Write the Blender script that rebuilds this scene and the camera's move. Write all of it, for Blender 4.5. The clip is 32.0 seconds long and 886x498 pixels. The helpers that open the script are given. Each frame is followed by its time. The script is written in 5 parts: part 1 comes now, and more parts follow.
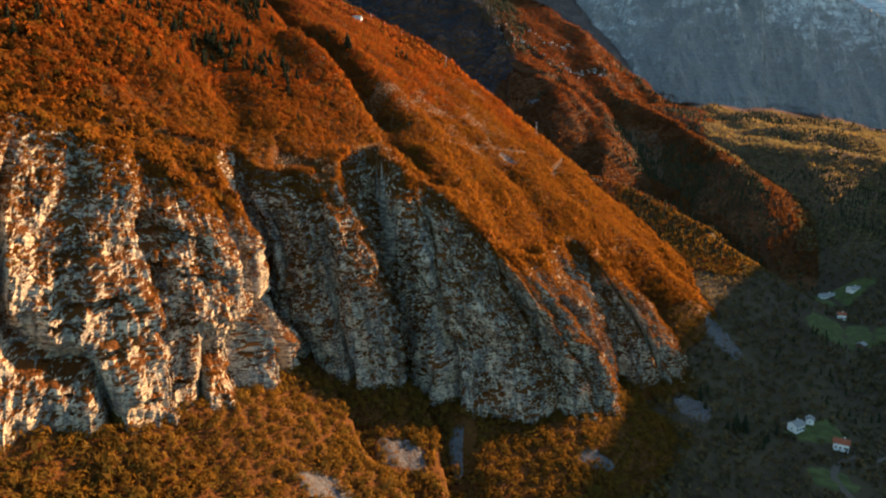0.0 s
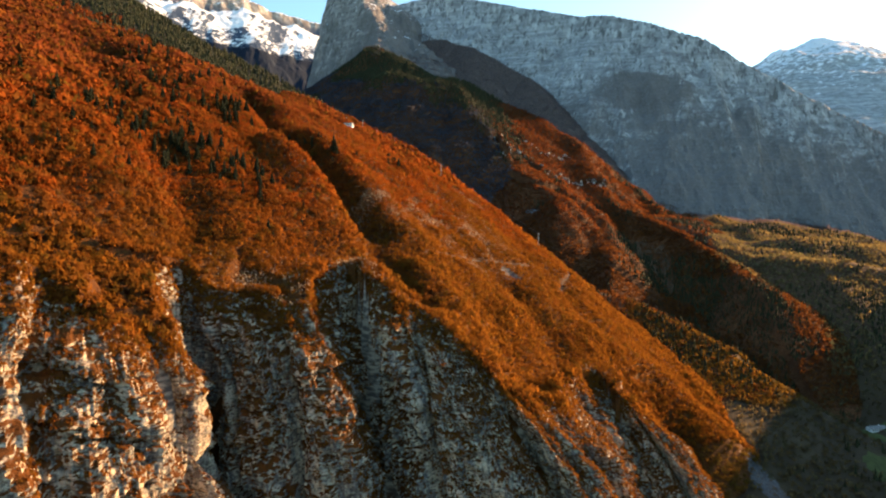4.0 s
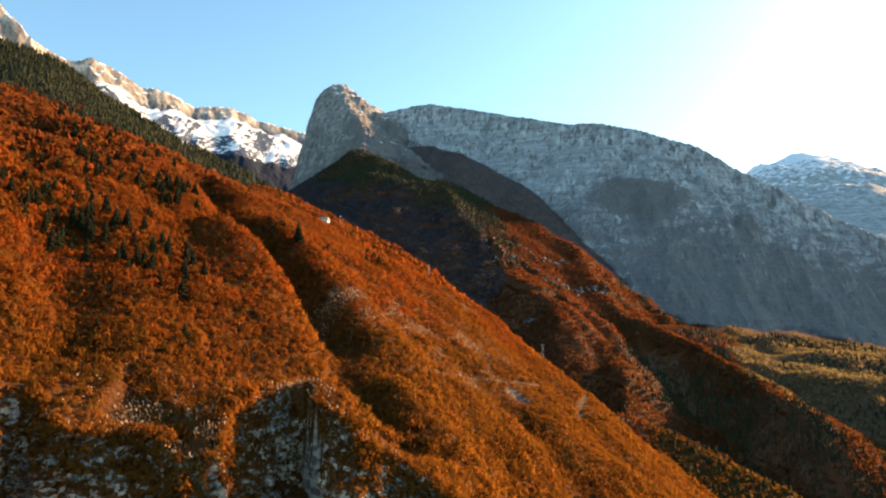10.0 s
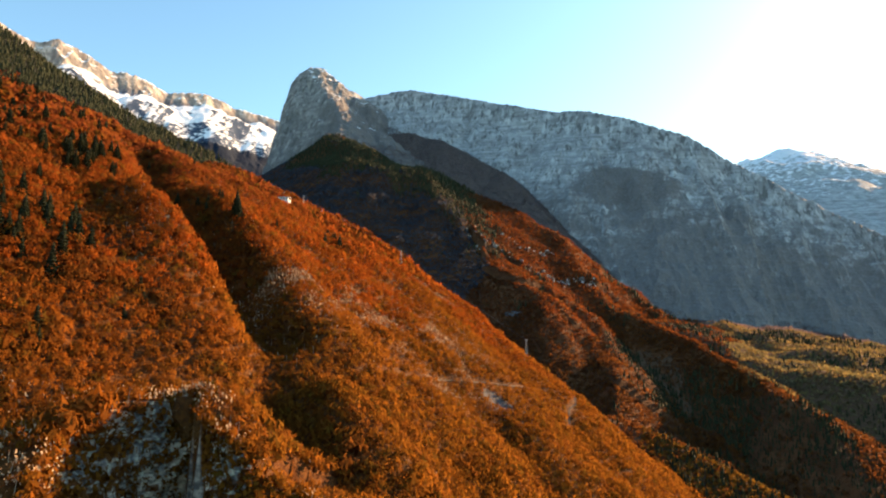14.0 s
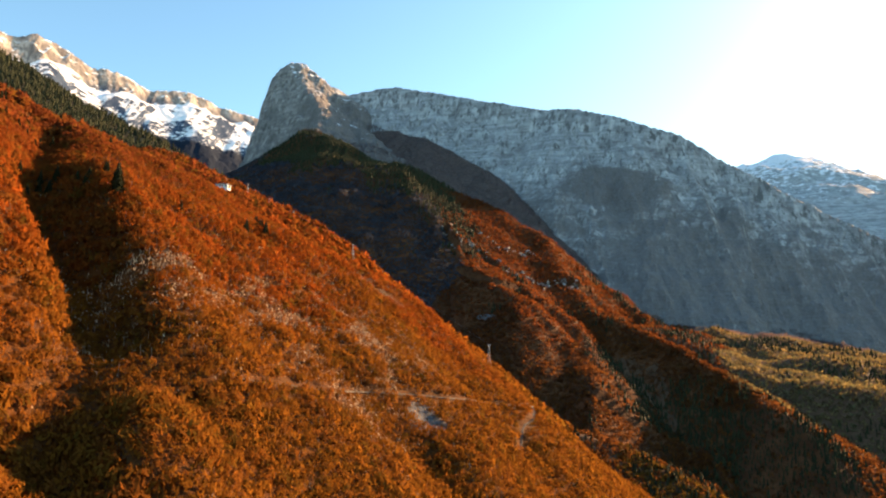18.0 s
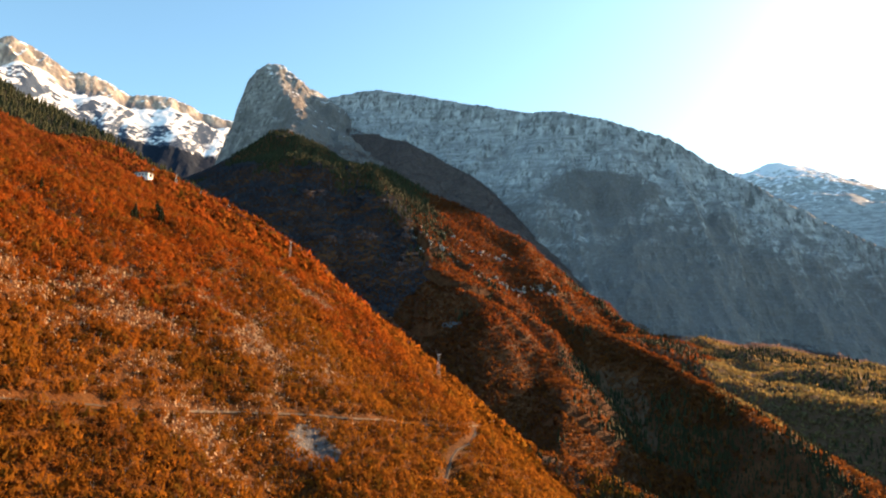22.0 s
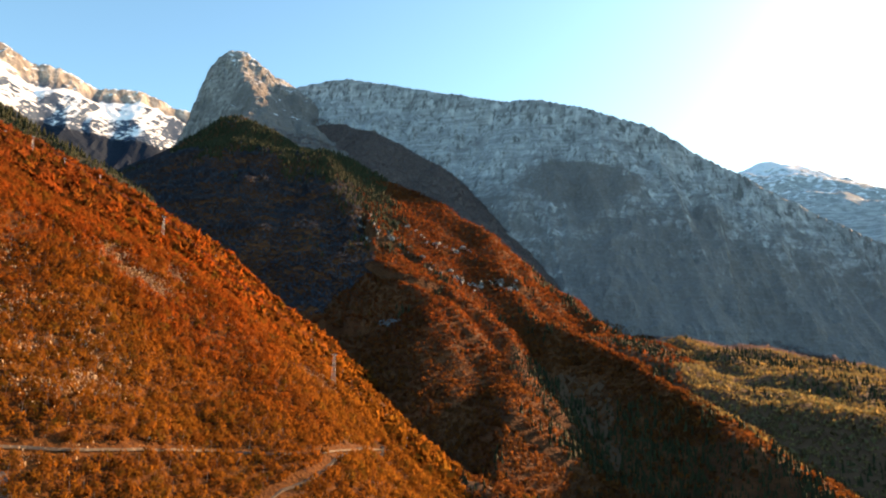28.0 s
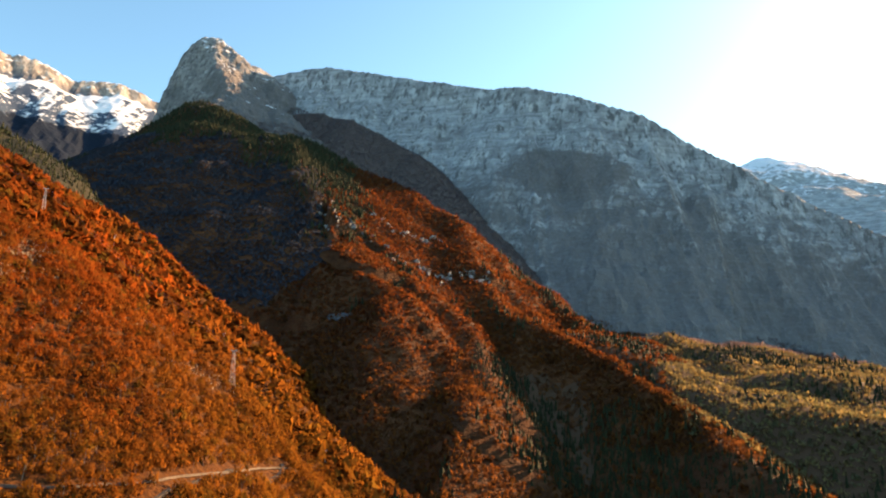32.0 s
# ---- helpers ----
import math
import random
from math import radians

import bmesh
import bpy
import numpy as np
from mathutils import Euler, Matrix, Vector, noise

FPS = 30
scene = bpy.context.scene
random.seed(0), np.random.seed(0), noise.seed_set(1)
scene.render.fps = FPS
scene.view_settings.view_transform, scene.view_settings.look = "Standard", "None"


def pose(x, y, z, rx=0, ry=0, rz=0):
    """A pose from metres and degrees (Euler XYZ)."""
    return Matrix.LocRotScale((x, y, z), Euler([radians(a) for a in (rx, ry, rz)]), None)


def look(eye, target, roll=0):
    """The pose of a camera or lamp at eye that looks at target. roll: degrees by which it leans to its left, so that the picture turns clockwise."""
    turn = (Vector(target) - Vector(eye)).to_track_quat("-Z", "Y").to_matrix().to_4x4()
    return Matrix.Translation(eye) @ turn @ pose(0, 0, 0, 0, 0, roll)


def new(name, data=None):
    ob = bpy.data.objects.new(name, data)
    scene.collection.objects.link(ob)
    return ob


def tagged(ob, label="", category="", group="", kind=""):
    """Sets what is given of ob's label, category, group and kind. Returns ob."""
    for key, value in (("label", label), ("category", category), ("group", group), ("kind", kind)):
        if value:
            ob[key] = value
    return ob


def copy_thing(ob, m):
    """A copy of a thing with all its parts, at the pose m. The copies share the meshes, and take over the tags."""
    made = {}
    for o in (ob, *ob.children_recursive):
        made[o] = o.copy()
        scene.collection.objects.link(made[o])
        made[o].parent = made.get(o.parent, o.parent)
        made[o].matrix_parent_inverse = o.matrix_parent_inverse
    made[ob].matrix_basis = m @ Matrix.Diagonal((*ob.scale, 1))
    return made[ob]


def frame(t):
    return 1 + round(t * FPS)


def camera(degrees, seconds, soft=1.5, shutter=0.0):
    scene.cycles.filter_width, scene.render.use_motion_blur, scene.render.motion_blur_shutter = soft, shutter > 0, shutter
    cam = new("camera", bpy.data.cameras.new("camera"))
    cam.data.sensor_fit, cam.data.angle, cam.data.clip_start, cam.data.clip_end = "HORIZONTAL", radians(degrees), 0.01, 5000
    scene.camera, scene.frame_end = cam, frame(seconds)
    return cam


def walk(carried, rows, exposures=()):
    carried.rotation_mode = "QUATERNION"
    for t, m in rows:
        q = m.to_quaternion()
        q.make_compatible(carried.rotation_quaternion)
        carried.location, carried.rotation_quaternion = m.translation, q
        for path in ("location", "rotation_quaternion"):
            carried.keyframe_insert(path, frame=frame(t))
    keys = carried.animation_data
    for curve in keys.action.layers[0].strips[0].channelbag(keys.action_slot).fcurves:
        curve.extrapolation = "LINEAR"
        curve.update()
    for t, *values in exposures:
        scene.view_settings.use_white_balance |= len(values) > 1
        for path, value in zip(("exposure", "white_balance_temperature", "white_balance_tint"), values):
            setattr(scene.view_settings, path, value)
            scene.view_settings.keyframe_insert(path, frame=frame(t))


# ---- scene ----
cam = camera(68.2, 32.0, soft=2.1)
METRES, EYE, TILT, LEAN, TURN = 600.0, 150.0, -10.8, 0.0, 0.0
ROWS = [
    (0.0, 0.0, 0.0, 0.0, 0.0, 0.0, -0.0),
    (0.5, 0.0001, 0.0156, 0.0032, -0.05, 1.1, 0.0),
    (1.0, -0.0001, 0.0302, 0.0062, -0.11, 2.16, -0.03),
    (1.5, -0.0005, 0.0462, 0.0092, -0.18, 3.29, -0.05),
    (2.0, -0.0006, 0.061, 0.0117, -0.23, 4.34, -0.06),
    (2.5, -0.0007, 0.077, 0.0148, -0.3, 5.57, -0.07),
    (4.5, -0.002, 0.1385, 0.0268, -0.62, 10.94, -0.07),
    (5.0, -0.002, 0.153, 0.0294, -0.67, 12.45, -0.06),
    (5.5, -0.0022, 0.1689, 0.0322, -0.74, 14.1, -0.05),
    (6.0, -0.0025, 0.1838, 0.035, -0.81, 15.63, -0.08),
    (6.5, -0.0028, 0.1998, 0.0379, -0.89, 17.52, -0.08),
    (7.0, -0.003, 0.2146, 0.0405, -0.96, 18.75, -0.06),
    (7.5, -0.0032, 0.2307, 0.0435, -1.01, 19.31, -0.06),
    (8.0, -0.0034, 0.2453, 0.0461, -1.04, 19.34, -0.07),
    (8.5, -0.0037, 0.2615, 0.0492, -1.1, 19.34, -0.1),
    (9.0, -0.0038, 0.276, 0.0518, -1.14, 19.35, -0.12),
    (9.5, -0.004, 0.292, 0.0546, -1.2, 19.34, -0.11),
    (10.0, -0.0042, 0.307, 0.0576, -1.85, 19.31, -0.01),
    (10.5, -0.0044, 0.3232, 0.0605, -2.44, 19.28, 0.12),
    (11.0, -0.0045, 0.3382, 0.0633, -3.11, 19.26, 0.25),
    (11.5, -0.0045, 0.3543, 0.0662, -3.21, 19.22, 0.27),
    (12.0, -0.0042, 0.3693, 0.0689, -3.26, 19.18, 0.27),
    (12.5, -0.0024, 0.3852, 0.0718, -3.28, 19.12, 0.24),
    (13.0, 0.0019, 0.3988, 0.0742, -3.27, 19.06, 0.23),
    (13.5, 0.0087, 0.4127, 0.0766, -3.3, 19.0, 0.16),
    (14.0, 0.0162, 0.4251, 0.0787, -3.32, 18.95, 0.07),
    (14.5, 0.0244, 0.4388, 0.0811, -3.37, 18.91, 0.03),
    (16.5, 0.0576, 0.4912, 0.0901, -3.52, 18.79, -0.2),
    (17.0, 0.0656, 0.504, 0.0925, -3.56, 18.83, -0.23),
    (17.5, 0.0745, 0.5174, 0.095, -3.61, 19.47, -0.24),
    (18.0, 0.0828, 0.5298, 0.0972, -3.67, 19.51, -0.25),
    (18.5, 0.0918, 0.5435, 0.0996, -3.71, 19.6, -0.26),
    (19.0, 0.1001, 0.556, 0.1017, -3.75, 19.73, -0.25),
    (19.5, 0.1092, 0.5694, 0.1042, -3.8, 19.86, -0.21),
    (20.0, 0.1177, 0.5814, 0.1064, -3.83, 20.0, -0.2),
    (20.5, 0.1266, 0.5948, 0.1088, -3.89, 20.17, -0.2),
    (21.0, 0.1349, 0.607, 0.1108, -3.95, 20.3, -0.2),
    (21.5, 0.1439, 0.6202, 0.1131, -4.0, 20.42, -0.22),
    (22.0, 0.1524, 0.6323, 0.1152, -4.04, 20.55, -0.24),
    (22.5, 0.1615, 0.6455, 0.1176, -4.09, 20.66, -0.25),
    (23.0, 0.17, 0.6576, 0.1199, -4.1, 20.74, -0.25),
    (23.5, 0.1792, 0.6706, 0.1223, -4.14, 20.84, -0.25),
    (24.0, 0.1877, 0.6827, 0.1244, -4.17, 20.89, -0.23),
    (24.5, 0.1968, 0.6959, 0.1267, -4.18, 20.92, -0.21),
    (25.0, 0.2054, 0.7078, 0.1289, -4.21, 20.93, -0.19),
    (25.5, 0.2146, 0.7209, 0.1314, -4.24, 20.94, -0.17),
    (27.5, 0.2493, 0.7722, 0.141, -4.37, 20.99, -0.11),
    (28.0, 0.2578, 0.7845, 0.1432, -4.4, 20.96, -0.09),
    (28.5, 0.267, 0.7977, 0.1458, -4.42, 20.95, -0.07),
    (29.0, 0.2755, 0.8098, 0.1481, -4.43, 20.93, -0.05),
    (29.5, 0.2846, 0.8232, 0.1506, -4.48, 20.9, -0.05),
    (30.0, 0.2929, 0.8353, 0.1529, -4.49, 20.93, -0.04),
    (30.5, 0.3015, 0.8489, 0.1553, -4.51, 20.94, -0.04),
    (31.0, 0.3092, 0.8617, 0.1575, -4.55, 20.96, -0.03),
    (31.5, 0.3176, 0.8755, 0.1601, -4.56, 20.96, -0.0),
    (32.0, 0.325, 0.8884, 0.1627, -4.58, 20.96, 0.02),
]
walk(cam, [(t, pose(0, 0, EYE, TILT, LEAN, TURN) @ pose(METRES * x, METRES * y, METRES * z, 90 + pitch, roll, yaw)) for t, x, y, z, yaw, pitch, roll in ROWS], exposures=((0, 1.65), (32, 1.65)))

# ---- sky and sun ----
SUN_AZIMUTH, SUN_HEIGHT = 59.5, 20.0
world = bpy.data.worlds.new("sky")
scene.world = world
world.use_nodes = True
sky = world.node_tree.nodes.new("ShaderNodeTexSky")
sky.sky_type, sky.sun_disc = "NISHITA", False
sky.sun_elevation, sky.sun_rotation = radians(SUN_HEIGHT), radians(SUN_AZIMUTH)
sky.altitude, sky.air_density, sky.dust_density, sky.ozone_density = 600, 1.0, 1.2, 0.6
world.node_tree.nodes["Background"].inputs[1].default_value = 0.1
cool = world.node_tree.nodes.new("ShaderNodeMix")
cool.data_type, cool.blend_type = "RGBA", "MULTIPLY"
cool.inputs[0].default_value, cool.inputs[7].default_value = 1.0, (0.86, 1.09, 1.07, 1)
world.node_tree.links.new(sky.outputs[0], cool.inputs[6])
world.node_tree.links.new(cool.outputs[2], world.node_tree.nodes["Background"].inputs[0])
sun = new("sun", bpy.data.lights.new("sun", "SUN"))
sun.data.energy, sun.data.angle, sun.data.color = 5.0, radians(0.6), (1.0, 0.58, 0.27)
sun_way = Vector((math.sin(radians(SUN_AZIMUTH)) * math.cos(radians(SUN_HEIGHT)), math.cos(radians(SUN_AZIMUTH)) * math.cos(radians(SUN_HEIGHT)), math.sin(radians(SUN_HEIGHT))))
sun.matrix_world = look(sun_way * 900, (0, 0, 0))


# ---- materials ----
class Nodes:
    """A short hand for node materials."""

    def __init__(self, name, rough=0.9):
        self.mat = bpy.data.materials.new(name)
        self.mat.use_nodes = True
        self.tree = self.mat.node_tree
        self.bsdf = self.tree.nodes["Principled BSDF"]
        self.bsdf.inputs["Roughness"].default_value = rough
        self.bsdf.inputs["Specular IOR Level"].default_value = 0.15
        self.geo = self.tree.nodes.new("ShaderNodeNewGeometry")
        self.place = self.geo.outputs["Position"]

    def link(self, a, b):
        if hasattr(a, "is_output"):
            self.tree.links.new(a, b)
        else:
            b.default_value = a

    def math(self, op, a, b=0.0, c=0.0):
        n = self.tree.nodes.new("ShaderNodeMath")
        n.operation = op
        for k, v in enumerate((a, b, c)):
            self.link(v, n.inputs[k])
        return n.outputs[0]

    def axis(self, k, source=None):
        n = self.tree.nodes.new("ShaderNodeSeparateXYZ")
        self.link(source or self.place, n.inputs[0])
        return n.outputs[k]

    def noise(self, size, detail=4.0, stretch=(1, 1, 1), rough=0.55):
        m = self.tree.nodes.new("ShaderNodeMapping")
        m.inputs["Scale"].default_value = [s / size for s in stretch]
        self.link(self.place, m.inputs["Vector"])
        n = self.tree.nodes.new("ShaderNodeTexNoise")
        n.inputs["Scale"].default_value, n.inputs["Detail"].default_value, n.inputs["Roughness"].default_value = 1.0, detail, rough
        self.link(m.outputs[0], n.inputs["Vector"])
        return n.outputs["Fac"]

    def ramp(self, x, low, high):
        n = self.tree.nodes.new("ShaderNodeMapRange")
        n.interpolation_type = "SMOOTHSTEP"
        self.link(x, n.inputs[0])
        n.inputs[1].default_value, n.inputs[2].default_value = low, high
        return n.outputs[0]

    def mix(self, f, a, b):
        n = self.tree.nodes.new("ShaderNodeMix")
        n.data_type = "RGBA"
        self.link(f, n.inputs[0])
        for v, k in ((a, 6), (b, 7)):
            self.link((*v, 1) if isinstance(v, tuple) else v, n.inputs[k])
        return n.outputs[2]

    def attr(self, name):
        n = self.tree.nodes.new("ShaderNodeAttribute")
        n.attribute_name = name
        return n.outputs["Fac"]

    def done(self, colour, height=None, strength=0.5, depth=1.0):
        self.link((*colour, 1) if isinstance(colour, tuple) else colour, self.bsdf.inputs["Base Color"])
        if height is not None:
            n = self.tree.nodes.new("ShaderNodeBump")
            n.inputs["Strength"].default_value, n.inputs["Distance"].default_value = strength, depth
            self.link(height, n.inputs["Height"])
            self.link(n.outputs[0], self.bsdf.inputs["Normal"])
        return self.mat


def leaf_litter():
    n = Nodes("leaf_litter", 0.95)
    fine, broad = n.noise(1.6, 5), n.noise(24, 4)
    c = n.mix(n.ramp(fine, 0.35, 0.65), (0.06, 0.022, 0.006), (0.115, 0.042, 0.008))
    c = n.mix(n.ramp(broad, 0.5, 0.75), c, (0.105, 0.046, 0.01))
    stone = n.math("MULTIPLY", n.ramp(n.noise(5, 5), 0.68, 0.76), n.ramp(n.axis(2, n.geo.outputs["Normal"]), 0.86, 0.6))
    c = n.mix(stone, c, (0.38, 0.30, 0.22))
    crag = n.mix(n.ramp(n.noise(3, 5, (0.5, 0.5, 1.5)), 0.4, 0.62), (0.12, 0.105, 0.09), (0.40, 0.34, 0.26))
    c = n.mix(n.ramp(n.axis(2, n.geo.outputs["Normal"]), 0.48, 0.36), c, crag)
    return n.done(c, fine, 0.8, 1.2)


def autumn_leaves(name, low, high, dull, top=None):
    """Leaf clumps: rust on the heights, gold and olive lower down, each tree a little different."""
    n = Nodes(name, 0.85)
    tint = n.attr("tint")
    zone = n.math("ADD", n.ramp(n.axis(2), 70, 240), n.math("MULTIPLY", n.math("SUBTRACT", n.noise(90, 3), 0.5), 1.5))
    base = n.mix(n.ramp(zone, 0.2, 0.9), low, high)
    base = n.mix(n.ramp(n.noise(13, 4), 0.5, 0.7), base, tuple(0.62 * v for v in dull))
    if top:  # duller red on the highest woods stands in for their shade
        base = n.mix(n.ramp(n.math("ADD", n.axis(2), n.math("MULTIPLY", n.noise(60, 4), 90)), 265, 370), base, top)
    c = n.mix(n.ramp(tint, 0.45, 1.0), base, dull)
    c = n.mix(n.ramp(tint, 0.22, 0.0), c, tuple(v * k for v, k in zip(low, (0.57, 0.8, 1.0))))
    c = n.mix(n.math("MULTIPLY", n.noise(1.1, 3), 0.4), c, tuple(v * 0.42 for v in high))
    soft = n.tree.nodes.new("ShaderNodeAttribute")
    soft.attribute_name = "way"
    n.link(soft.outputs["Vector"], n.bsdf.inputs["Normal"])
    n.bsdf.inputs["Specular IOR Level"].default_value = 0.0
    thin = n.tree.nodes.new("ShaderNodeBsdfTranslucent")
    both = n.tree.nodes.new("ShaderNodeMixShader")
    both.inputs[0].default_value = 0.4
    n.done(c)
    n.link(c, thin.inputs["Color"])
    n.link(n.bsdf.outputs[0], both.inputs[1])
    n.link(thin.outputs[0], both.inputs[2])
    n.link(both.outputs[0], n.tree.nodes["Material Output"].inputs["Surface"])
    return n.mat


def needles():
    n = Nodes("conifer_needles", 0.8)
    c = n.mix(n.attr("tint"), (0.018, 0.023, 0.009), (0.048, 0.048, 0.016))
    return n.done(n.mix(n.noise(0.8, 3), c, (0.018, 0.023, 0.01)))


def limestone(name, veg, scale=1.0, light=(0.42, 0.37, 0.31), dark=(0.2, 0.18, 0.165), growth=(0.12, 0.06, 0.022)):
    """Pale limestone with level beds, weather streaks and brown growth on its ledges."""
    n = Nodes(name, 0.92)
    z = n.axis(2)
    wob = n.noise(16 * scale, 4)
    bed = n.noise(3.2 * scale, 4, (0.12, 0.12, 1.5))
    streak = n.noise(5 * scale, 4, (1.2, 1.2, 0.1))
    fine = n.noise(1.3 * scale, 5)
    c = n.mix(n.ramp(streak, 0.4, 0.6), dark, light)
    c = n.mix(n.math("MULTIPLY", n.ramp(bed, 0.5, 0.36), 0.7), c, (0.13, 0.11, 0.095))
    c = n.mix(n.math("MULTIPLY", n.ramp(fine, 0.48, 0.64), 0.5), c, tuple(min(0.62, 1.3 * v) for v in light))
    block = n.noise(1.5 * scale, 4, (0.6, 0.6, 1.5), 0.6)
    c = n.mix(n.math("MULTIPLY", n.ramp(block, 0.5, 0.38), 0.75), c, (0.06, 0.052, 0.046))
    up = n.axis(2, n.geo.outputs["Normal"])
    moss = n.math("ADD", n.math("MULTIPLY", n.ramp(up, 0.1, 0.75), 0.55), n.math("SUBTRACT", n.noise(9 * scale, 5), 0.5))
    c = n.mix(n.ramp(moss, veg, veg + 0.14), c, n.mix(n.ramp(wob, 0.4, 0.6), growth, tuple(0.6 * g for g in growth)))
    h = n.math("ADD", n.math("MULTIPLY", bed, 1.2), n.math("ADD", n.math("ADD", fine, block), streak))
    return n.done(c, h, 1.0, 1.2 * scale)


def high_rock(name, snow_from, snow_to, wood=0.62, wood_top=900.0, grey=(0.30, 0.29, 0.275), stretch=1.0, patch=False, shade_brush=False):
    """Bare mountain: limestone in beds, upright cracks where it is steep, brown growth low down, snow on what is flat enough to hold it."""
    n = Nodes(name, 0.92)
    z, up = n.axis(2), n.axis(2, n.geo.outputs["Normal"])
    dark = tuple(g * 0.42 for g in grey)
    bed = n.noise(15, 6, (0.3, 0.3, 1.2), 0.68)
    streak = n.noise(30, 6, (1.1, 1.1, 0.4), 0.65)
    blotch = n.noise(120, 5)
    c = n.mix(n.ramp(streak, 0.38, 0.6), tuple(g * 0.66 for g in grey), grey)
    c = n.mix(n.math("MULTIPLY", n.ramp(bed, 0.54, 0.38), 0.45), c, dark)
    strata = n.noise(6, 5, (0.045, 0.045, 1.0), 0.6)
    c = n.mix(n.math("MULTIPLY", n.ramp(strata, 0.54, 0.4), 0.42), c, dark)
    pale = n.noise(11, 5, (0.06, 0.06, 1.0), 0.6)
    c = n.mix(n.math("MULTIPLY", n.ramp(pale, 0.5, 0.66), 0.32), c, tuple(min(0.62, 1.35 * g) for g in grey))
    crack = n.noise(10, 6, (1.0, 1.0, 0.09), 0.65)
    steep = n.ramp(up, 0.66, 0.42)
    c = n.mix(n.math("MULTIPLY", n.ramp(crack, 0.5, 0.4), steep), c, tuple(g * 0.34 for g in grey))
    flake = n.noise(17, 6, (1.0, 1.0, 0.2), 0.65)
    c = n.mix(n.math("MULTIPLY", n.ramp(flake, 0.52, 0.64), n.math("MULTIPLY", steep, 0.7)), c, tuple(min(0.62, 1.45 * g) for g in grey))
    low = n.ramp(z, wood_top, wood_top - 380)
    brush = n.math("ADD", n.math("MULTIPLY", low, 0.26), n.math("ADD", n.math("MULTIPLY", blotch, 0.45), n.math("ADD", n.math("MULTIPLY", n.noise(42, 6, (1, 1, 1.6), 0.65), 0.4), n.math("MULTIPLY", n.noise(10, 4), 0.15))))
    brush = n.math("ADD", brush, n.math("MULTIPLY", n.math("SUBTRACT", n.ramp(up, 0.25, 0.75), 0.7), 0.14))
    if patch:  # a brown stand of dwarf pine half way up, with ragged edges
        ragged = n.math("MULTIPLY", n.math("SUBTRACT", n.noise(55, 5, rough=0.65), 0.5), 2.2)
        dx, dz = n.math("DIVIDE", n.math("SUBTRACT", n.axis(0), 512), 120), n.math("DIVIDE", n.math("SUBTRACT", z, 512), 52)
        stand = n.math("ADD", ragged, n.math("ADD", n.math("MULTIPLY", dx, dx), n.math("MULTIPLY", dz, dz)))
        brush = n.math("ADD", brush, n.math("MULTIPLY", n.ramp(stand, 1.5, 0.3), 0.3))
    if shade_brush:  # brush on the shoulder's terraces, spread wider to darken it like shade
        brush = n.math("ADD", brush, n.math("MULTIPLY", n.math("MULTIPLY", n.ramp(n.axis(0), -245, -170), n.ramp(z, 850, 780)), 0.2))
    # growth colour greyed and lightened, standing in for haze on the far rock
    growth = n.mix(n.noise(40, 4), (0.125, 0.12, 0.12), (0.17, 0.148, 0.138))
    growth = n.mix(n.math("MULTIPLY", n.ramp(n.noise(6, 5, rough=0.65), 0.5, 0.64), 0.5), growth, (0.22, 0.21, 0.2))
    c = n.mix(n.math("MULTIPLY", n.ramp(brush, wood - 0.1, wood + 0.12), 0.9), c, growth)
    height = n.ramp(z, snow_from, snow_to)
    hold = n.math("ADD", height, n.math("SUBTRACT", n.math("MULTIPLY", n.ramp(up, 0.34, 0.7), 0.9), 0.75))
    hold = n.math("ADD", n.math("SUBTRACT", hold, n.ramp(z, snow_from + 60, snow_from - 60)), n.math("MULTIPLY", n.math("SUBTRACT", n.noise(34, 6, (stretch, 1, 1.6), 0.65), 0.5), 1.9))
    c = n.mix(n.ramp(hold, 0.34, 0.44), c, (0.82, 0.84, 0.87))
    return n.done(c, n.math("ADD", n.math("ADD", bed, strata), n.math("ADD", n.math("ADD", streak, n.math("MULTIPLY", crack, 1.5)), n.noise(7, 5))), 0.8, 4.0)


